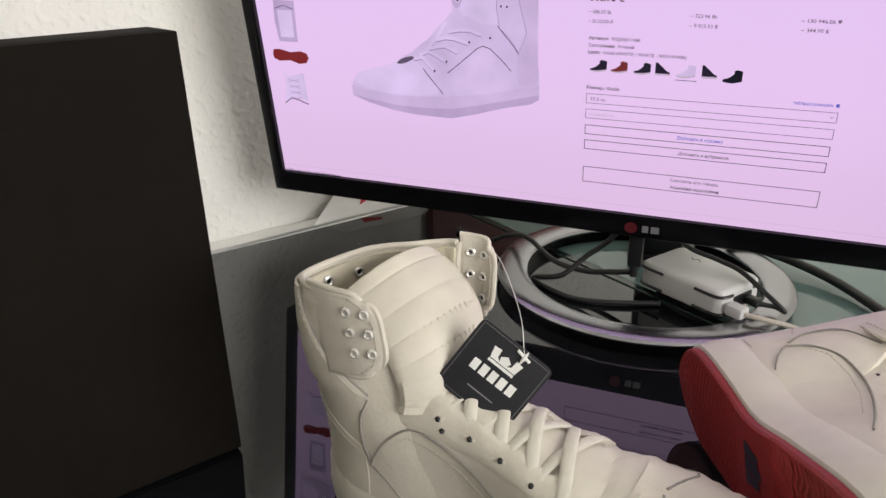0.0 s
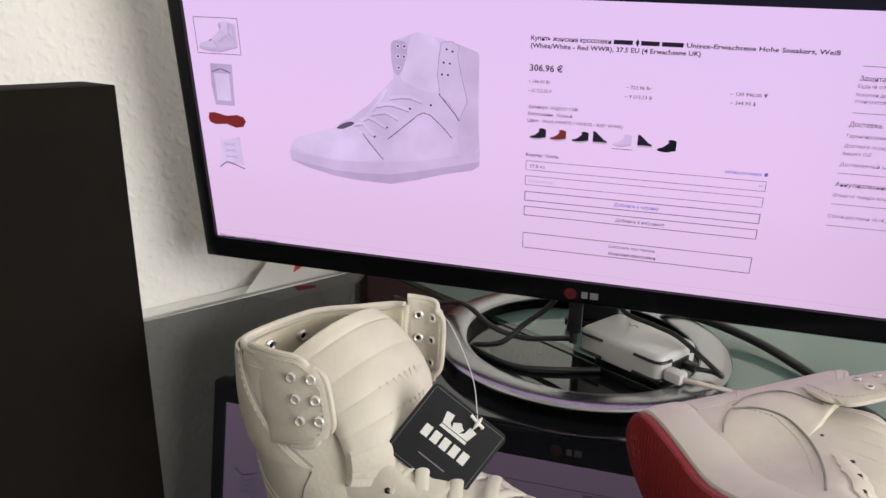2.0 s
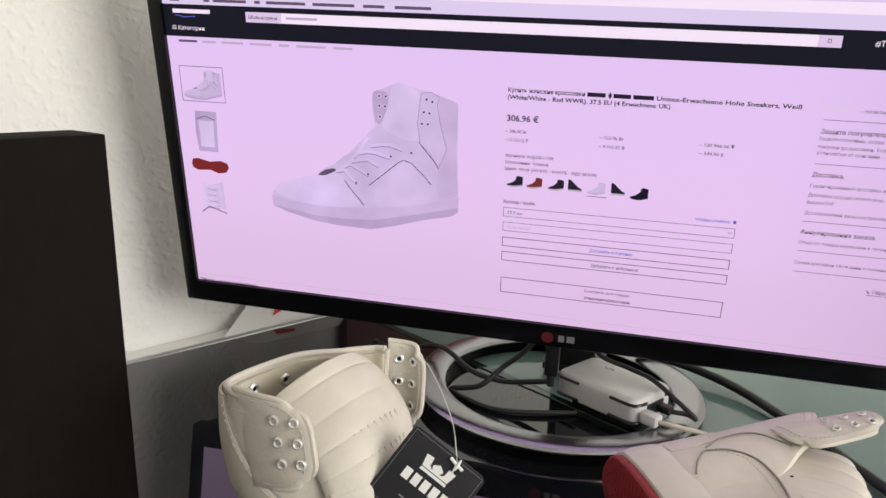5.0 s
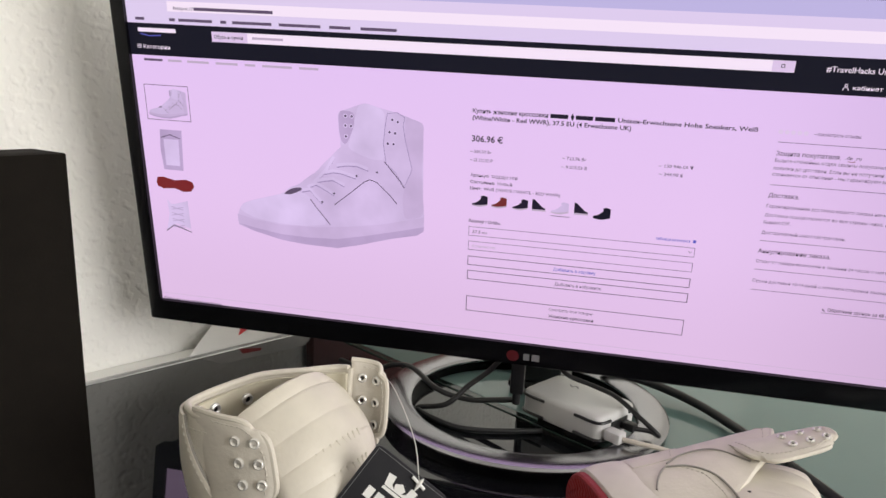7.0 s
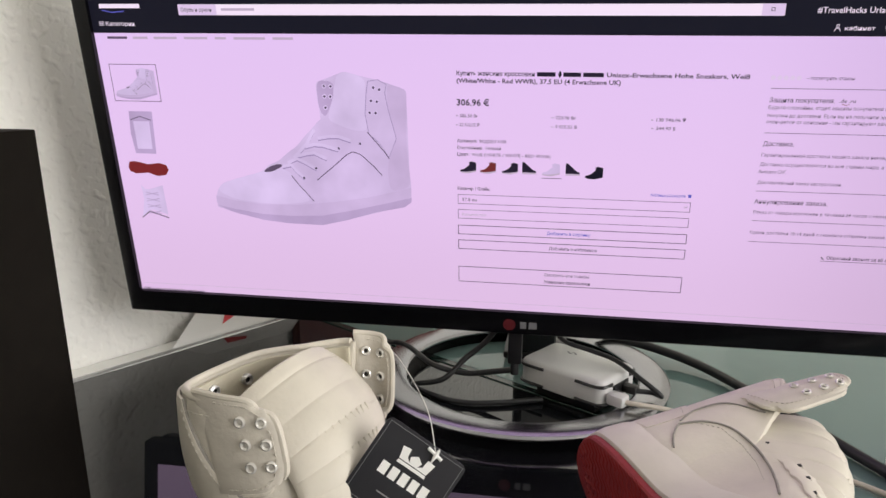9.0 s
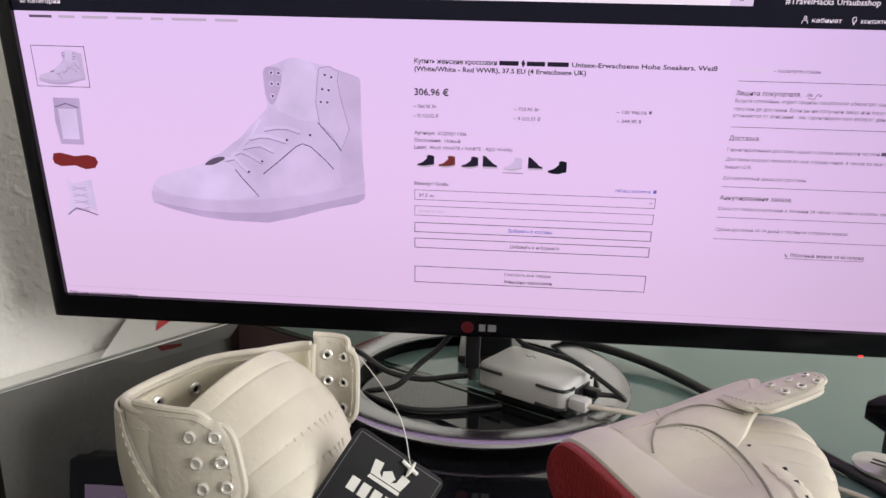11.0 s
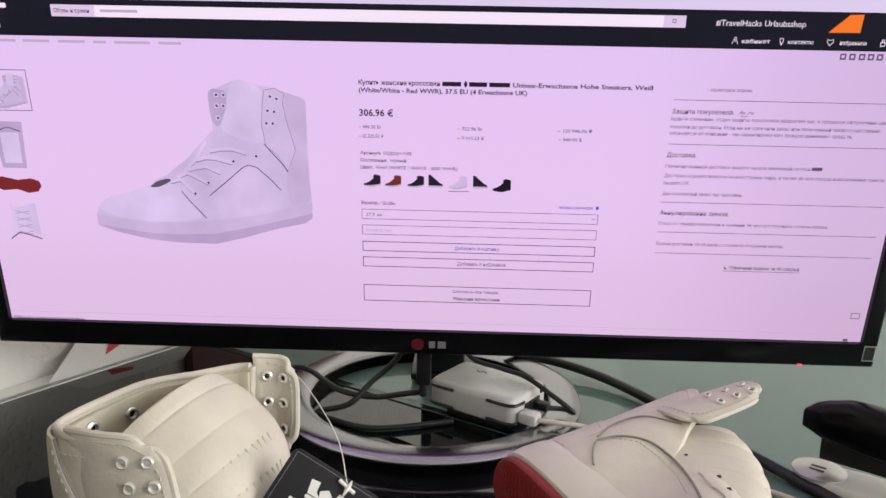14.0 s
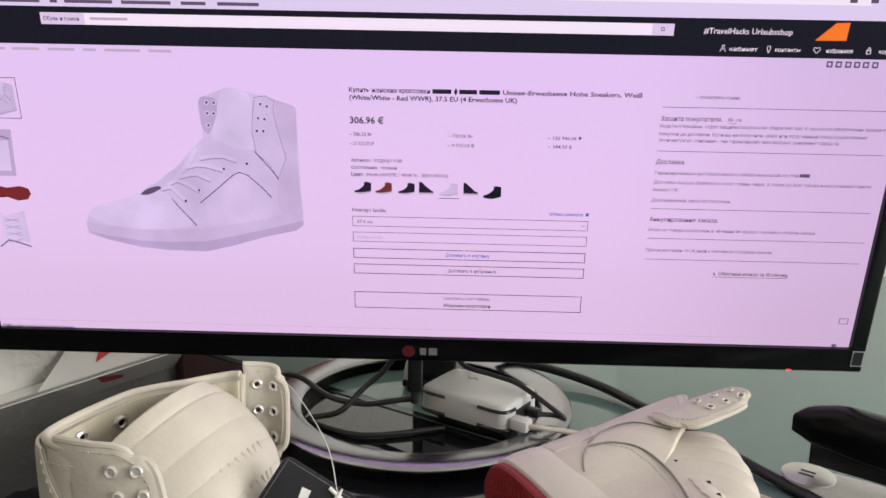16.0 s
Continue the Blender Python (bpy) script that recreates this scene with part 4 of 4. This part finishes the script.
def vamp_at(x, a, arch, lean):
    """A place on the closed front of the upper: a from -1 (right sole edge) over the top to 1 (left)."""
    w, h = max(0.002, half_width(x) - 0.0015), lerp(arch, x) - 0.026 + toe_spring(x) * 0.5
    t = a * math.pi / 2
    narrow = 1.0 - 0.08 * max(0.0, (0.17 - x) / 0.1) * abs(math.cos(t))
    crease = (0.0009 * math.sin(x * 260 + 2.2 * a) + 0.0007 * math.sin(x * 610 - 5 * a + 2 * math.sin(9 * a))) * abs(math.cos(t)) ** 0.5 * (x < 0.235)
    skew = lean * abs(math.cos(t)) * ease((0.21 - x) / 0.08)
    skew += waist(x) * abs(math.sin(t)) ** 3 if a < 0 else 0.0
    return Vector((x, bend(x) + skew + w * narrow * math.copysign(abs(math.sin(t)) ** 0.9, t), 0.026 + toe_spring(x) * 0.5 + h * abs(math.cos(t)) ** 0.72 + crease))


def through_points(pts, t):
    """A smooth curve through plan points, t from 0 to 1."""
    k = t * (len(pts) - 1)
    i = min(int(k), len(pts) - 2)
    f = k - i
    p = [Vector(pts[max(0, min(len(pts) - 1, j))]) for j in (i - 1, i, i + 1, i + 2)]
    return 0.5 * (2 * p[1] + (p[2] - p[0]) * f + (2 * p[0] - 5 * p[1] + 4 * p[2] - p[3]) * f * f + (3 * p[1] - p[0] - 3 * p[2] + p[3]) * f**3)


def eyelet(parent, place, normal, r=0.0027, mat=None, hole=None):
    q = Vector(normal).to_track_quat("Z", "Y").to_matrix().to_4x4()
    ob = part("eyelet", ring_mesh(r, r * 0.46, -0.0003, 0.0010, 16, 0.0005), mat or PEARL, parent, "nickel eyelet", m=Matrix.Translation(place) @ q)
    bm = bmesh.new()
    bm.faces.new([bm.verts.new((r * 0.5 * math.cos(2 * math.pi * k / 12), r * 0.5 * math.sin(2 * math.pi * k / 12), 0.0001)) for k in range(12)])
    part("hole", bm, hole or BLACK_PLASTIC, ob)
    return ob


def stitches(parent, pts, step=0.0028, size=0.0015, thick=0.0003):
    """A row of single stitches along a line of places, in one mesh."""
    pts = [Vector(p) for p in pts]
    bm = bmesh.new()
    for a, b in zip(pts, pts[1:]):
        n = max(1, round((b - a).length / step))
        d = (b - a).normalized()
        for k in range(n):
            c = a.lerp(b, (k + 0.5) / n)
            m = Matrix.Translation(c) @ d.to_track_quat("X", "Z").to_matrix().to_4x4() @ Matrix.Diagonal((size, thick * 1.6, thick, 1))
            bmesh.ops.create_cube(bm, size=1, matrix=m)
    return tagged(part("stitching", bm, THREAD, parent), kind="stuff")


def shoe(label, m, top, rims, tongue_pts, tongue_half, tongue_side, wrap, flaps, arch, lean, lace_x, flank_seams, lace_step):
    """A white high shoe: sole, red outsole, closed front, ankle shaft, tongue, lacing flaps, laces and seams. top: the collar's plan from the right
    front round the heel to the left front; rims: its height; tongue_pts: foot, bend and tip of the tongue; flaps: for each side its four corners."""
    ob = thing("sneaker", label, "shoe", m, "pair of white sneakers")

    def vamp(x, a):
        return vamp_at(x, a, arch, lean)

    def shaft(s, z):
        k = ease((z - 0.040) / 0.085)
        a = abs(s)
        if a < 0.5:
            t = a / 0.5 * math.pi / 2
            x, y = 0.004 + 0.044 * (1 - math.cos(t)), 0.0335 * math.sin(t)
        else:
            t = (a - 0.5) / 0.5
            x, y = 0.048 + 0.052 * t, 0.0335 + 0.002 * t
            lo, hi = 0.0, 1.0
            goal = min(z, lerp(arch, max(0.064, x)) - 0.010)
            for _ in range(16):
                mid = (lo + hi) / 2
                lo, hi = (mid, hi) if vamp(max(0.064, x), math.copysign(mid, s)).z > goal else (lo, mid)
            hug = abs(vamp(max(0.064, x), math.copysign(lo, s)).y - bend(x)) - 0.0030
            y += (hug - y) * ease(t)
        low = Vector((x, bend(x) + math.copysign(y, s) + (waist(x) * 0.6 if s < 0 and a < 0.6 else 0.0)))
        high = through_points(top, (s + 1) / 2)
        p = low.lerp(high, k)
        return Vector((p.x, p.y, z))

    def rim(s):
        return lerp(rims, s)

    def side_pt(side, x, z):
        """A place on the outer flank at that length and height."""
        lo, hi = 0.2, 1.0
        if shaft(side, z).x > x:
            for _ in range(24):
                mid = (lo + hi) / 2
                lo, hi = (mid, hi) if shaft(side * mid, z).x < x else (lo, mid)
            p = shaft(side * lo, z) + Vector((0, side * 0.0027, 0))
            if x < 0.066 or z > lerp(arch, x) - 0.004:
                return p
            lo, hi = 0.0, 1.0
            for _ in range(24):
                mid = (lo + hi) / 2
                lo, hi = (mid, hi) if vamp(x, side * mid).z > z else (lo, mid)
            q = vamp(x, side * lo) + Vector((0, side * 0.0018, 0.0004))
            return p if p.y * side > q.y * side else q
        lo, hi = 0.0, 1.0
        for _ in range(24):
            mid = (lo + hi) / 2
            lo, hi = (mid, hi) if vamp(x, side * mid).z > z else (lo, mid)
        return vamp(x, side * lo) + Vector((0, side * 0.0018, 0.0004))

    spring = lambda pts, z: [(x, y, z + toe_spring(x)) for x, y in pts]
    part("midsole", loft([spring(outline_pts(gr), z) for gr, z in ((-0.002, 0.0045), (0.001, 0.006), (0.0022, 0.014), (0.0018, 0.026), (0.0006, 0.0305), (-0.003, 0.0315))]), RUBBER_WHITE, ob, "thick white rubber midsole")
    out = part("outsole", loft([spring(outline_pts(gr), z) for gr, z in ((-0.0015, 0.0), (-0.0004, 0.0012), (-0.0004, 0.0044))]), RUBBER_RED, ob, "red rubber outsole")
    bmk = bmesh.new()
    for pts in ([(0.104, -0.013), (0.120, -0.010), (0.120, -0.0036), (0.104, -0.005)], [(0.104, -0.0042), (0.123, -0.0028), (0.123, 0.0028), (0.104, 0.0042)], [(0.104, 0.005), (0.120, 0.0036), (0.120, 0.010), (0.104, 0.013)]):
        bmk.faces.new([bmk.verts.new((x, y, -0.0004)) for x, y in pts])
    part("sole_mark", bmk, BLACK_PLASTIC, out, "black mark on the sole")
    for k in range(52):
        x = 0.012 + k * 0.0048
        w = half_width(x) - 0.004
        if w > 0.01 and not 0.09 < x < 0.135:
            zz = [(x + 0.003 * (i % 2), bend(x) + w * (-1 + i / 6), toe_spring(x)) for i in range(13)]
            part("tread", tube(zz, 0.0007, 4, 0.6, smooth=0), RUBBER_RED, out)
    part("toe_box", sheet(lambda u, v: vamp(0.064 + 0.2005 * u, 2 * v - 1), 60, 32, 0.002), LEATHER, ob)
    part("ankle_shaft", sheet(lambda u, v: shaft(2 * u - 1, 0.026 + (rim(2 * u - 1) - 0.026) * v), 56, 24, 0.0045), LEATHER, ob)

    def inside(u, v):
        s = (2 * u - 1) * 0.97
        z = 0.05 + (rim(s) - 0.0515) * v
        p, q = shaft(s, z), shaft(s * 0.98 + 0.01, z)
        d = (q - shaft(s * 0.98 - 0.01, z)).normalized()
        return p + Vector((d.y, -d.x, 0)) * 0.0040

    part("lining", sheet(inside, 48, 10, 0.003), LINING, ob, "cream padded lining")
    part("collar_roll", tube([shaft(-0.80 + 1.72 * k / 48, rim(-0.80 + 1.72 * k / 48)) for k in range(49)], 0.0018, 10, smooth=2), LEATHER, ob, "rolled collar edge")

    def outward(s, z, by):
        d = (shaft(min(1, s + 0.02), z) - shaft(max(-1, s - 0.02), z)).normalized()
        return shaft(s, z) - Vector((d.y, -d.x, 0)) * by

    part("heel_patch", sheet(lambda u, v: outward(-0.50 + 1.00 * u, 0.03 + (0.060 - 0.030 * abs(2 * u - 1)) * v, 0.0024), 28, 8, 0.0012), LEATHER, ob, "stitched heel panel")
    if wrap < 1.2:
        def strap(u, v, off=0.0030):
            z = 0.092 + (rim(-0.3) - 0.094) * v
            return outward(0.04 - (0.74 - 0.50 * v) * u, z, off)

        part("heel_strap", sheet(strap, 20, 14, 0.0022), LEATHER, ob, "wide heel strap over the collar")
        # Dark tube along the strap edge; its colour is the shade of the gap.
        part("strap_gap_shade", tube([strap(1.0, k / 14, 0.0026) for k in range(15)], 0.0009, 6, smooth=1), SEAM, ob, "strap edge, coloured dark for the shaded gap")
        stitches(ob, [strap(0.93, 0.04 + 0.9 * k / 14, 0.0043) for k in range(15)])
    stitches(ob, [outward(-0.48 + 0.96 * k / 30, 0.087 - 0.030 * abs(-1 + 2 * k / 30), 0.0032) for k in range(31)])
    stitches(ob, [outward(-0.98 + 1.96 * k / 40, rim(-0.98 + 1.96 * k / 40) - 0.006, 0.0025) for k in range(41)])
    B, M, T = (Vector(p) for p in tongue_pts)
    across = Vector(tongue_side).normalized()

    def tongue(u, v):
        a = 2 * u - 1
        p = B * (1 - v) ** 2 + 2 * M * v * (1 - v) + T * v * v
        d = (2 * (1 - v) * (M - B) + 2 * v * (T - M)).normalized()
        n = across.cross(d).normalized()
        n = n if n.x + n.z > 0 else -n
        w = tongue_half * (0.58 + 0.42 * math.sin(min(1, v * 1.4) * math.pi / 2)) * (1 - 0.12 * max(0, (v - 0.85) / 0.15) ** 2.5)
        edge = max(0.0, 1 - abs(a) ** 5)
        puff = (0.0014 if wrap < 1.2 else 0.0046) * abs(math.sin(v * 6.5 * math.pi)) ** 0.35 * edge if v > 0.12 else 0.0
        return p + across * a * w + n * (puff - wrap * tongue_half * abs(a) ** (2.0 if wrap < 1.2 else 3.4))

    part("tongue", sheet(tongue, 28, 80, 0.009), LEATHER, ob, "padded ridged tongue")
    lift = lambda u, v: Vector(tongue(u, v)) + (Vector(tongue(u, v)) - (B + T) / 2 + Vector((0.06, 0, 0.02))).normalized() * 0.0050
    stitches(ob, [lift(0.10 + 0.80 * k / 24, 0.925) for k in range(25)], 0.0036, 0.0022)
    for row, (v, u0, u1) in enumerate(((0.62, 0.28, 0.72), (0.47, 0.28, 0.72))):
        for k in range(8):
            c = u0 + (u1 - u0) * k / 7
            part("embossed_bar", tube([lift(c + 0.016 * math.sin(5 * k + row), v - 0.022) - Vector((0.0004, 0, 0.0002)), lift(c, v + 0.022) - Vector((0.0004, 0, 0.0002))], 0.0008, 6, 0.5, up=(0, 1, 0)), LEATHER, ob, "embossed unreadable lettering")

    for side, corners, eyes, bright in flaps:
        c00, c10, c11, c01 = (Vector(p) for p in corners)  # root low, front low, front high, root high

        def flap(u, v, side=side, c00=c00, c10=c10, c11=c11, c01=c01):
            w = 1 - (1 - min(1, u)) ** 1.0
            p = c00.lerp(c10, w).lerp(c01.lerp(c11, w), v)
            corner = 0.22 * max(0, u - 0.7) / 0.3
            p += (c00.lerp(c01, 0.5) - p) * corner * (2 * v - 1) ** 4
            bulge = (c10 - c00).cross(c01 - c00).normalized()
            return p + bulge * 0.003 * math.sin(math.pi * u) * (1 if bulge.y * side > 0 else -1)

        fl = part("lacing_flap", sheet(flap, 16, 14, 0.0036), FLAP_LEATHER, ob, "stiff lacing flap with six eyelets")
        for u in eyes[0]:
            for v in eyes[1]:
                p = Vector(flap(u, v))
                n = (Vector(flap(u + 0.02, v)) - p).cross(Vector(flap(u, v + 0.02)) - p).normalized()
                eyelet(fl, p + n * 0.0019, n, 0.0026, hole=bright)
                eyelet(fl, p - n * 0.0019, -n, 0.0026, hole=bright)
        rim_uv = [(k / 8, 1.0) for k in range(9)] + [(1.0, 1 - k / 8) for k in range(1, 9)] + [(1 - k / 8, 0.0) for k in range(1, 6)]
        part("flap_edge", tube([flap(u, v) for u, v in rim_uv], 0.0015, 8, smooth=2), LEATHER, fl, "pale rounded edge of the flap")
        n = (c10 - c00).cross(c01 - c00).normalized()
        for sg in (1, -1):
            stitches(fl, [Vector(flap(u, v)) + n * 0.0023 * sg for u, v in ((0.2, 0.06), (0.45, 0.06), (0.7, 0.07), (0.88, 0.16), (0.93, 0.4), (0.93, 0.65), (0.87, 0.86), (0.7, 0.94), (0.3, 0.95))])
    for side in (1, -1):
        stay = part("eyestay", sheet(lambda u, v, side=side: vamp(lace_x - 0.006 + 0.092 * u, side * (0.24 + 0.02 * u + (0.36 - 0.08 * u) * v)) + Vector((0, side * 0.0010, 0.0014)), 20, 8, 0.0022), LEATHER, ob, "lace panel")
        for k in range(5):
            p = vamp(lace_x + lace_step * k, side * 0.44)
            bmh = bmesh.new()
            bmesh.ops.create_icosphere(bmh, subdivisions=1, radius=0.0018)
            part("lace_hole", bmh, BLACK_PLASTIC, stay, m=Matrix.Translation(p + Vector((0, side * 0.0014, 0.0018))))
        for r, line in flank_seams:
            part("side_seam", tube([side_pt(side, x, z) for x, z in line], r, 6), SEAM, ob)
        stitches(ob, [side_pt(side, x - 0.002, z - 0.005) for x, z in flank_seams[0][1][1:-1]])
        dot = bmesh.new()
        bmesh.ops.create_icosphere(dot, subdivisions=1, radius=0.0017)
        part("vent_hole", dot, BLACK_PLASTIC, ob, m=Matrix.Translation(side_pt(side, 0.088, 0.081)))
        part("toe_seam", tube([vamp(x, side * a) + Vector((0, side * 0.0004, 0.0013)) for x, a in ((0.188, 0.02), (0.192, 0.18), (0.196, 0.36), (0.190, 0.55), (0.178, 0.70), (0.174, 0.88))], 0.0008, 6), SEAM, ob)
        part("vamp_strip", sheet(lambda u, v, side=side: vamp(0.176 + 0.017 * v - 0.02 * u * u, side * 0.92 * u) + Vector((0, 0, 0.0010)), 20, 4, 0.0014), LEATHER, ob, "overlaid leather strip")
    for k in range(5):
        x = lace_x + lace_step * k
        for side in (1, -1):
            a, b = vamp(x, side * 0.44), vamp(x + lace_step * 0.9, -side * 0.44)
            mid = vamp(x + 0.008, 0.0)
            up = 0.0050 if side > 0 else 0.0036
            part("lace", tube([a + Vector((0, side * 0.001, 0.0015)), a.lerp(mid, 0.3) + Vector((0, 0, up + 0.0012)), mid + Vector((0, 0, up - 0.001)), b.lerp(mid, 0.3) + Vector((0, 0, up + 0.0012)), b + Vector((0, -side * 0.001, 0.0015))], 0.0033, 10, 0.30), LACE, ob, "flat white lace")
    return ob, shaft


SEAMS_1 = [(0.0006, [(0.050, 0.050), (0.054, 0.060), (0.061, 0.070), (0.072, 0.077), (0.086, 0.074), (0.100, 0.066), (0.114, 0.056), (0.124, 0.046)]),
           (0.0005, [(0.070, 0.031), (0.066, 0.036), (0.058, 0.044), (0.051, 0.050)]), (0.0005, [(0.050, 0.052), (0.046, 0.064), (0.046, 0.078), (0.050, 0.090)])]
SEAMS_2 = [(0.0007, [(0.055, 0.0475), (0.0605, 0.0603), (0.072, 0.070), (0.088, 0.072), (0.1045, 0.068), (0.128, 0.056), (0.149, 0.043)]),
           (0.0006, [(0.074, 0.032), (0.066, 0.037), (0.059, 0.043), (0.055, 0.0475)]), (0.0006, [(0.052, 0.050), (0.045, 0.065), (0.050, 0.083), (0.069, 0.0955)])]
TOP_1 = [(0.0526, -0.029), (0.042, -0.037), (0.029, -0.0415), (0.0156, -0.039), (0.0050, -0.026), (0.0158, 0.0085), (0.0306, 0.032), (0.0435, 0.0415), (0.0530, 0.0425)]
RIM_1 = [(-1.0, 0.128), (-0.8, 0.142), (-0.5, 0.145), (0.0, 0.143), (0.25, 0.1455), (0.5, 0.1435), (1.0, 0.146)]
first, shaft_1 = shoe("white leather high sneaker standing on the black glass", pose(-0.132, -0.278, 0.0006, 0, 0, -12), TOP_1, RIM_1,
    ((0.080, -0.017, 0.086), (0.089, 0.001, 0.118), (0.037, 0.003, 0.1465)), 0.0318, (0.20, 0.975, 0.09), 0.36,
    ((-1, ((0.032, -0.0435, 0.103), (0.066, -0.0400, 0.110), (0.057, -0.0380, 0.1480), (0.018, -0.0405, 0.1475)), ((0.60, 0.84), (0.30, 0.54, 0.78)), PEARL),
     (1, ((0.054, 0.042, 0.105), (0.074, 0.042, 0.106), (0.072, 0.048, 0.148), (0.051, 0.045, 0.150)), ((0.26, 0.70), (0.24, 0.52, 0.80)), None)), ARCH_1, -0.011, 0.068, SEAMS_1, 0.017)
for s in (0.07, 0.19):
    p = shaft_1(s, 0.137)
    d = (shaft_1(s + 0.02, 0.137) - shaft_1(s - 0.02, 0.137)).normalized()
    eyelet(first, p + Vector((d.y, -d.x, 0)) * 0.0058, Vector((d.y, -d.x, 0)), 0.0030, STEEL)

TOE_2 = Vector((0.3936, -0.9071, 0.1493)).normalized()
UP_2 = Vector((0.8947, 0.4153, 0.1646))
UP_2 = (UP_2 - TOE_2 * UP_2.dot(TOE_2)).normalized()
turn2 = Matrix((TOE_2, UP_2.cross(TOE_2), UP_2)).transposed().to_4x4()
ARCH_2 = [(0.06, 0.108), (0.08, 0.104), (0.097, 0.098), (0.114, 0.091), (0.132, 0.080), (0.155, 0.066), (0.18, 0.057), (0.21, 0.053), (0.24, 0.049), (0.255, 0.043), (0.2645, 0.034)]
TOP_2 = [(0.064, -0.037), (0.050, -0.0385), (0.036, -0.036), (0.020, -0.026), (0.010, 0.0), (0.018, 0.026), (0.034, 0.034), (0.048, 0.034), (0.062, 0.034)]
RIM_2 = [(-1.0, 0.112), (-0.6, 0.128), (0.0, 0.138), (0.6, 0.138), (1.0, 0.136)]
second, shaft_2 = shoe("white leather high sneaker lying on its side, red sole showing", Matrix.Translation((0.0477, -0.1486, 0.0292)) @ turn2, TOP_2, RIM_2,
    ((0.148, -0.003, 0.060), (0.122, -0.003, 0.108), (0.058, -0.003, 0.132)), 0.0222, (0.0, 1.0, 0.0), 2.3,
    ((-1, ((0.042, -0.0360, 0.093), (0.080, -0.0355, 0.096), (0.079, -0.0365, 0.152), (0.054, -0.0380, 0.154)), ((0.42, 0.74), (0.48, 0.68, 0.87)), None),
     (1, ((0.050, 0.036, 0.098), (0.085, 0.038, 0.100), (0.080, 0.036, 0.140), (0.050, 0.035, 0.140)), ((0.50, 0.80), (0.24, 0.52, 0.80)), None)), ARCH_2, -0.004, 0.097, SEAMS_2, 0.0155)

# swing tag on its plastic thread
TAG_R, TAG_D = Vector((0.0338, 0.0015, -0.0229)), Vector((-0.0138, -0.0151, -0.0334))
tag_x, tag_n = TAG_R.normalized(), TAG_D.cross(TAG_R).normalized()
tag_m = Matrix((tag_x, tag_n.cross(tag_x), tag_n)).transposed().to_4x4()
tag = thing("swing_tag", "charcoal swing tag with a white crown print", "tag", Matrix.Translation((-0.0329, -0.3060, 0.1063)) @ tag_m @ Matrix.Scale(1.0, 4))
card = part("card", rounded_slab(0.042, 0.039, 0.0012, 0.003, 0.0003, 5), TAG_GREY, tag)
bm = bmesh.new()
edge_o = [bm.verts.new((x, y, 0.00125)) for x, y in ((-0.0195, -0.0182), (0.0195, -0.0182), (0.0195, 0.0182), (-0.0195, 0.0182))]
edge_i = [bm.verts.new((x, y, 0.00125)) for x, y in ((-0.0193, -0.0180), (0.0193, -0.0180), (0.0193, 0.0180), (-0.0193, 0.0180))]
for k in range(4):
    bm.faces.new((edge_o[k], edge_o[(k + 1) % 4], edge_i[(k + 1) % 4], edge_i[k]))
part("border_line", bm, LOGO_GREY, card)
bm = bmesh.new()
for pts in ([(-0.0075, 0.0045), (0.0075, 0.0045), (0.0072, 0.0060), (-0.0072, 0.0060)], [(-0.0072, 0.0064), (-0.0010, 0.0064), (-0.0040, 0.0085), (-0.0045, 0.0125), (-0.0085, 0.0120)], [(0.0010, 0.0064), (0.0072, 0.0064), (0.0085, 0.0120), (0.0045, 0.0125), (0.0040, 0.0085)], [(-0.0018, 0.0064), (0.0018, 0.0064), (0.0030, 0.0095), (0.0, 0.0115), (-0.0030, 0.0095)]):
    bm.faces.new([bm.verts.new((x, y, 0.00128)) for x, y in pts])
part("crown_print", bm, TAG_WHITE, card, "white crown print")
for k in range(5):
    x = -0.0128 + k * 0.0053
    part("print_block", block(x + 0.0003, x + 0.0042, -0.0036, 0.0020, 0.0012, 0.00128), TAG_WHITE, card, smooth=False)
part("print_line", block(-0.0075, 0.0075, -0.0112, -0.0106, 0.0012, 0.00126), LOGO_GREY, card, smooth=False)
part("barb", loft([[(0.0058 + r * math.cos(a), 0.0165 + d, 0.0022 + r * math.sin(a)) for a in (2 * math.pi * k / 10 for k in range(10))] for d, r in ((-0.0040, 0.0003), (-0.001, 0.0010), (0.0005, 0.0010), (0.003, 0.0003))]), TAG_WHITE, tag, "white plastic barb")
part("t_bar", tube([(0.0012, 0.0172, 0.002), (0.0092, 0.0158, 0.002)], 0.0008, 8), TAG_WHITE, tag, "white plastic t-bar")
knot = tag.matrix_basis @ Vector((0.0058, 0.0165, 0.002))
thread = part("thread", tube([(-0.0600, -0.2420, 0.142), (-0.0500, -0.2440, 0.139), knot + Vector((-0.007, 0.013, 0.017)), knot], 0.00022, 6), material("clear_thread", (0.75, 0.74, 0.7), 0.25, grain=0.05, scale=200), None)
tagged(thread, "thin clear plastic thread of the swing tag", "thread")
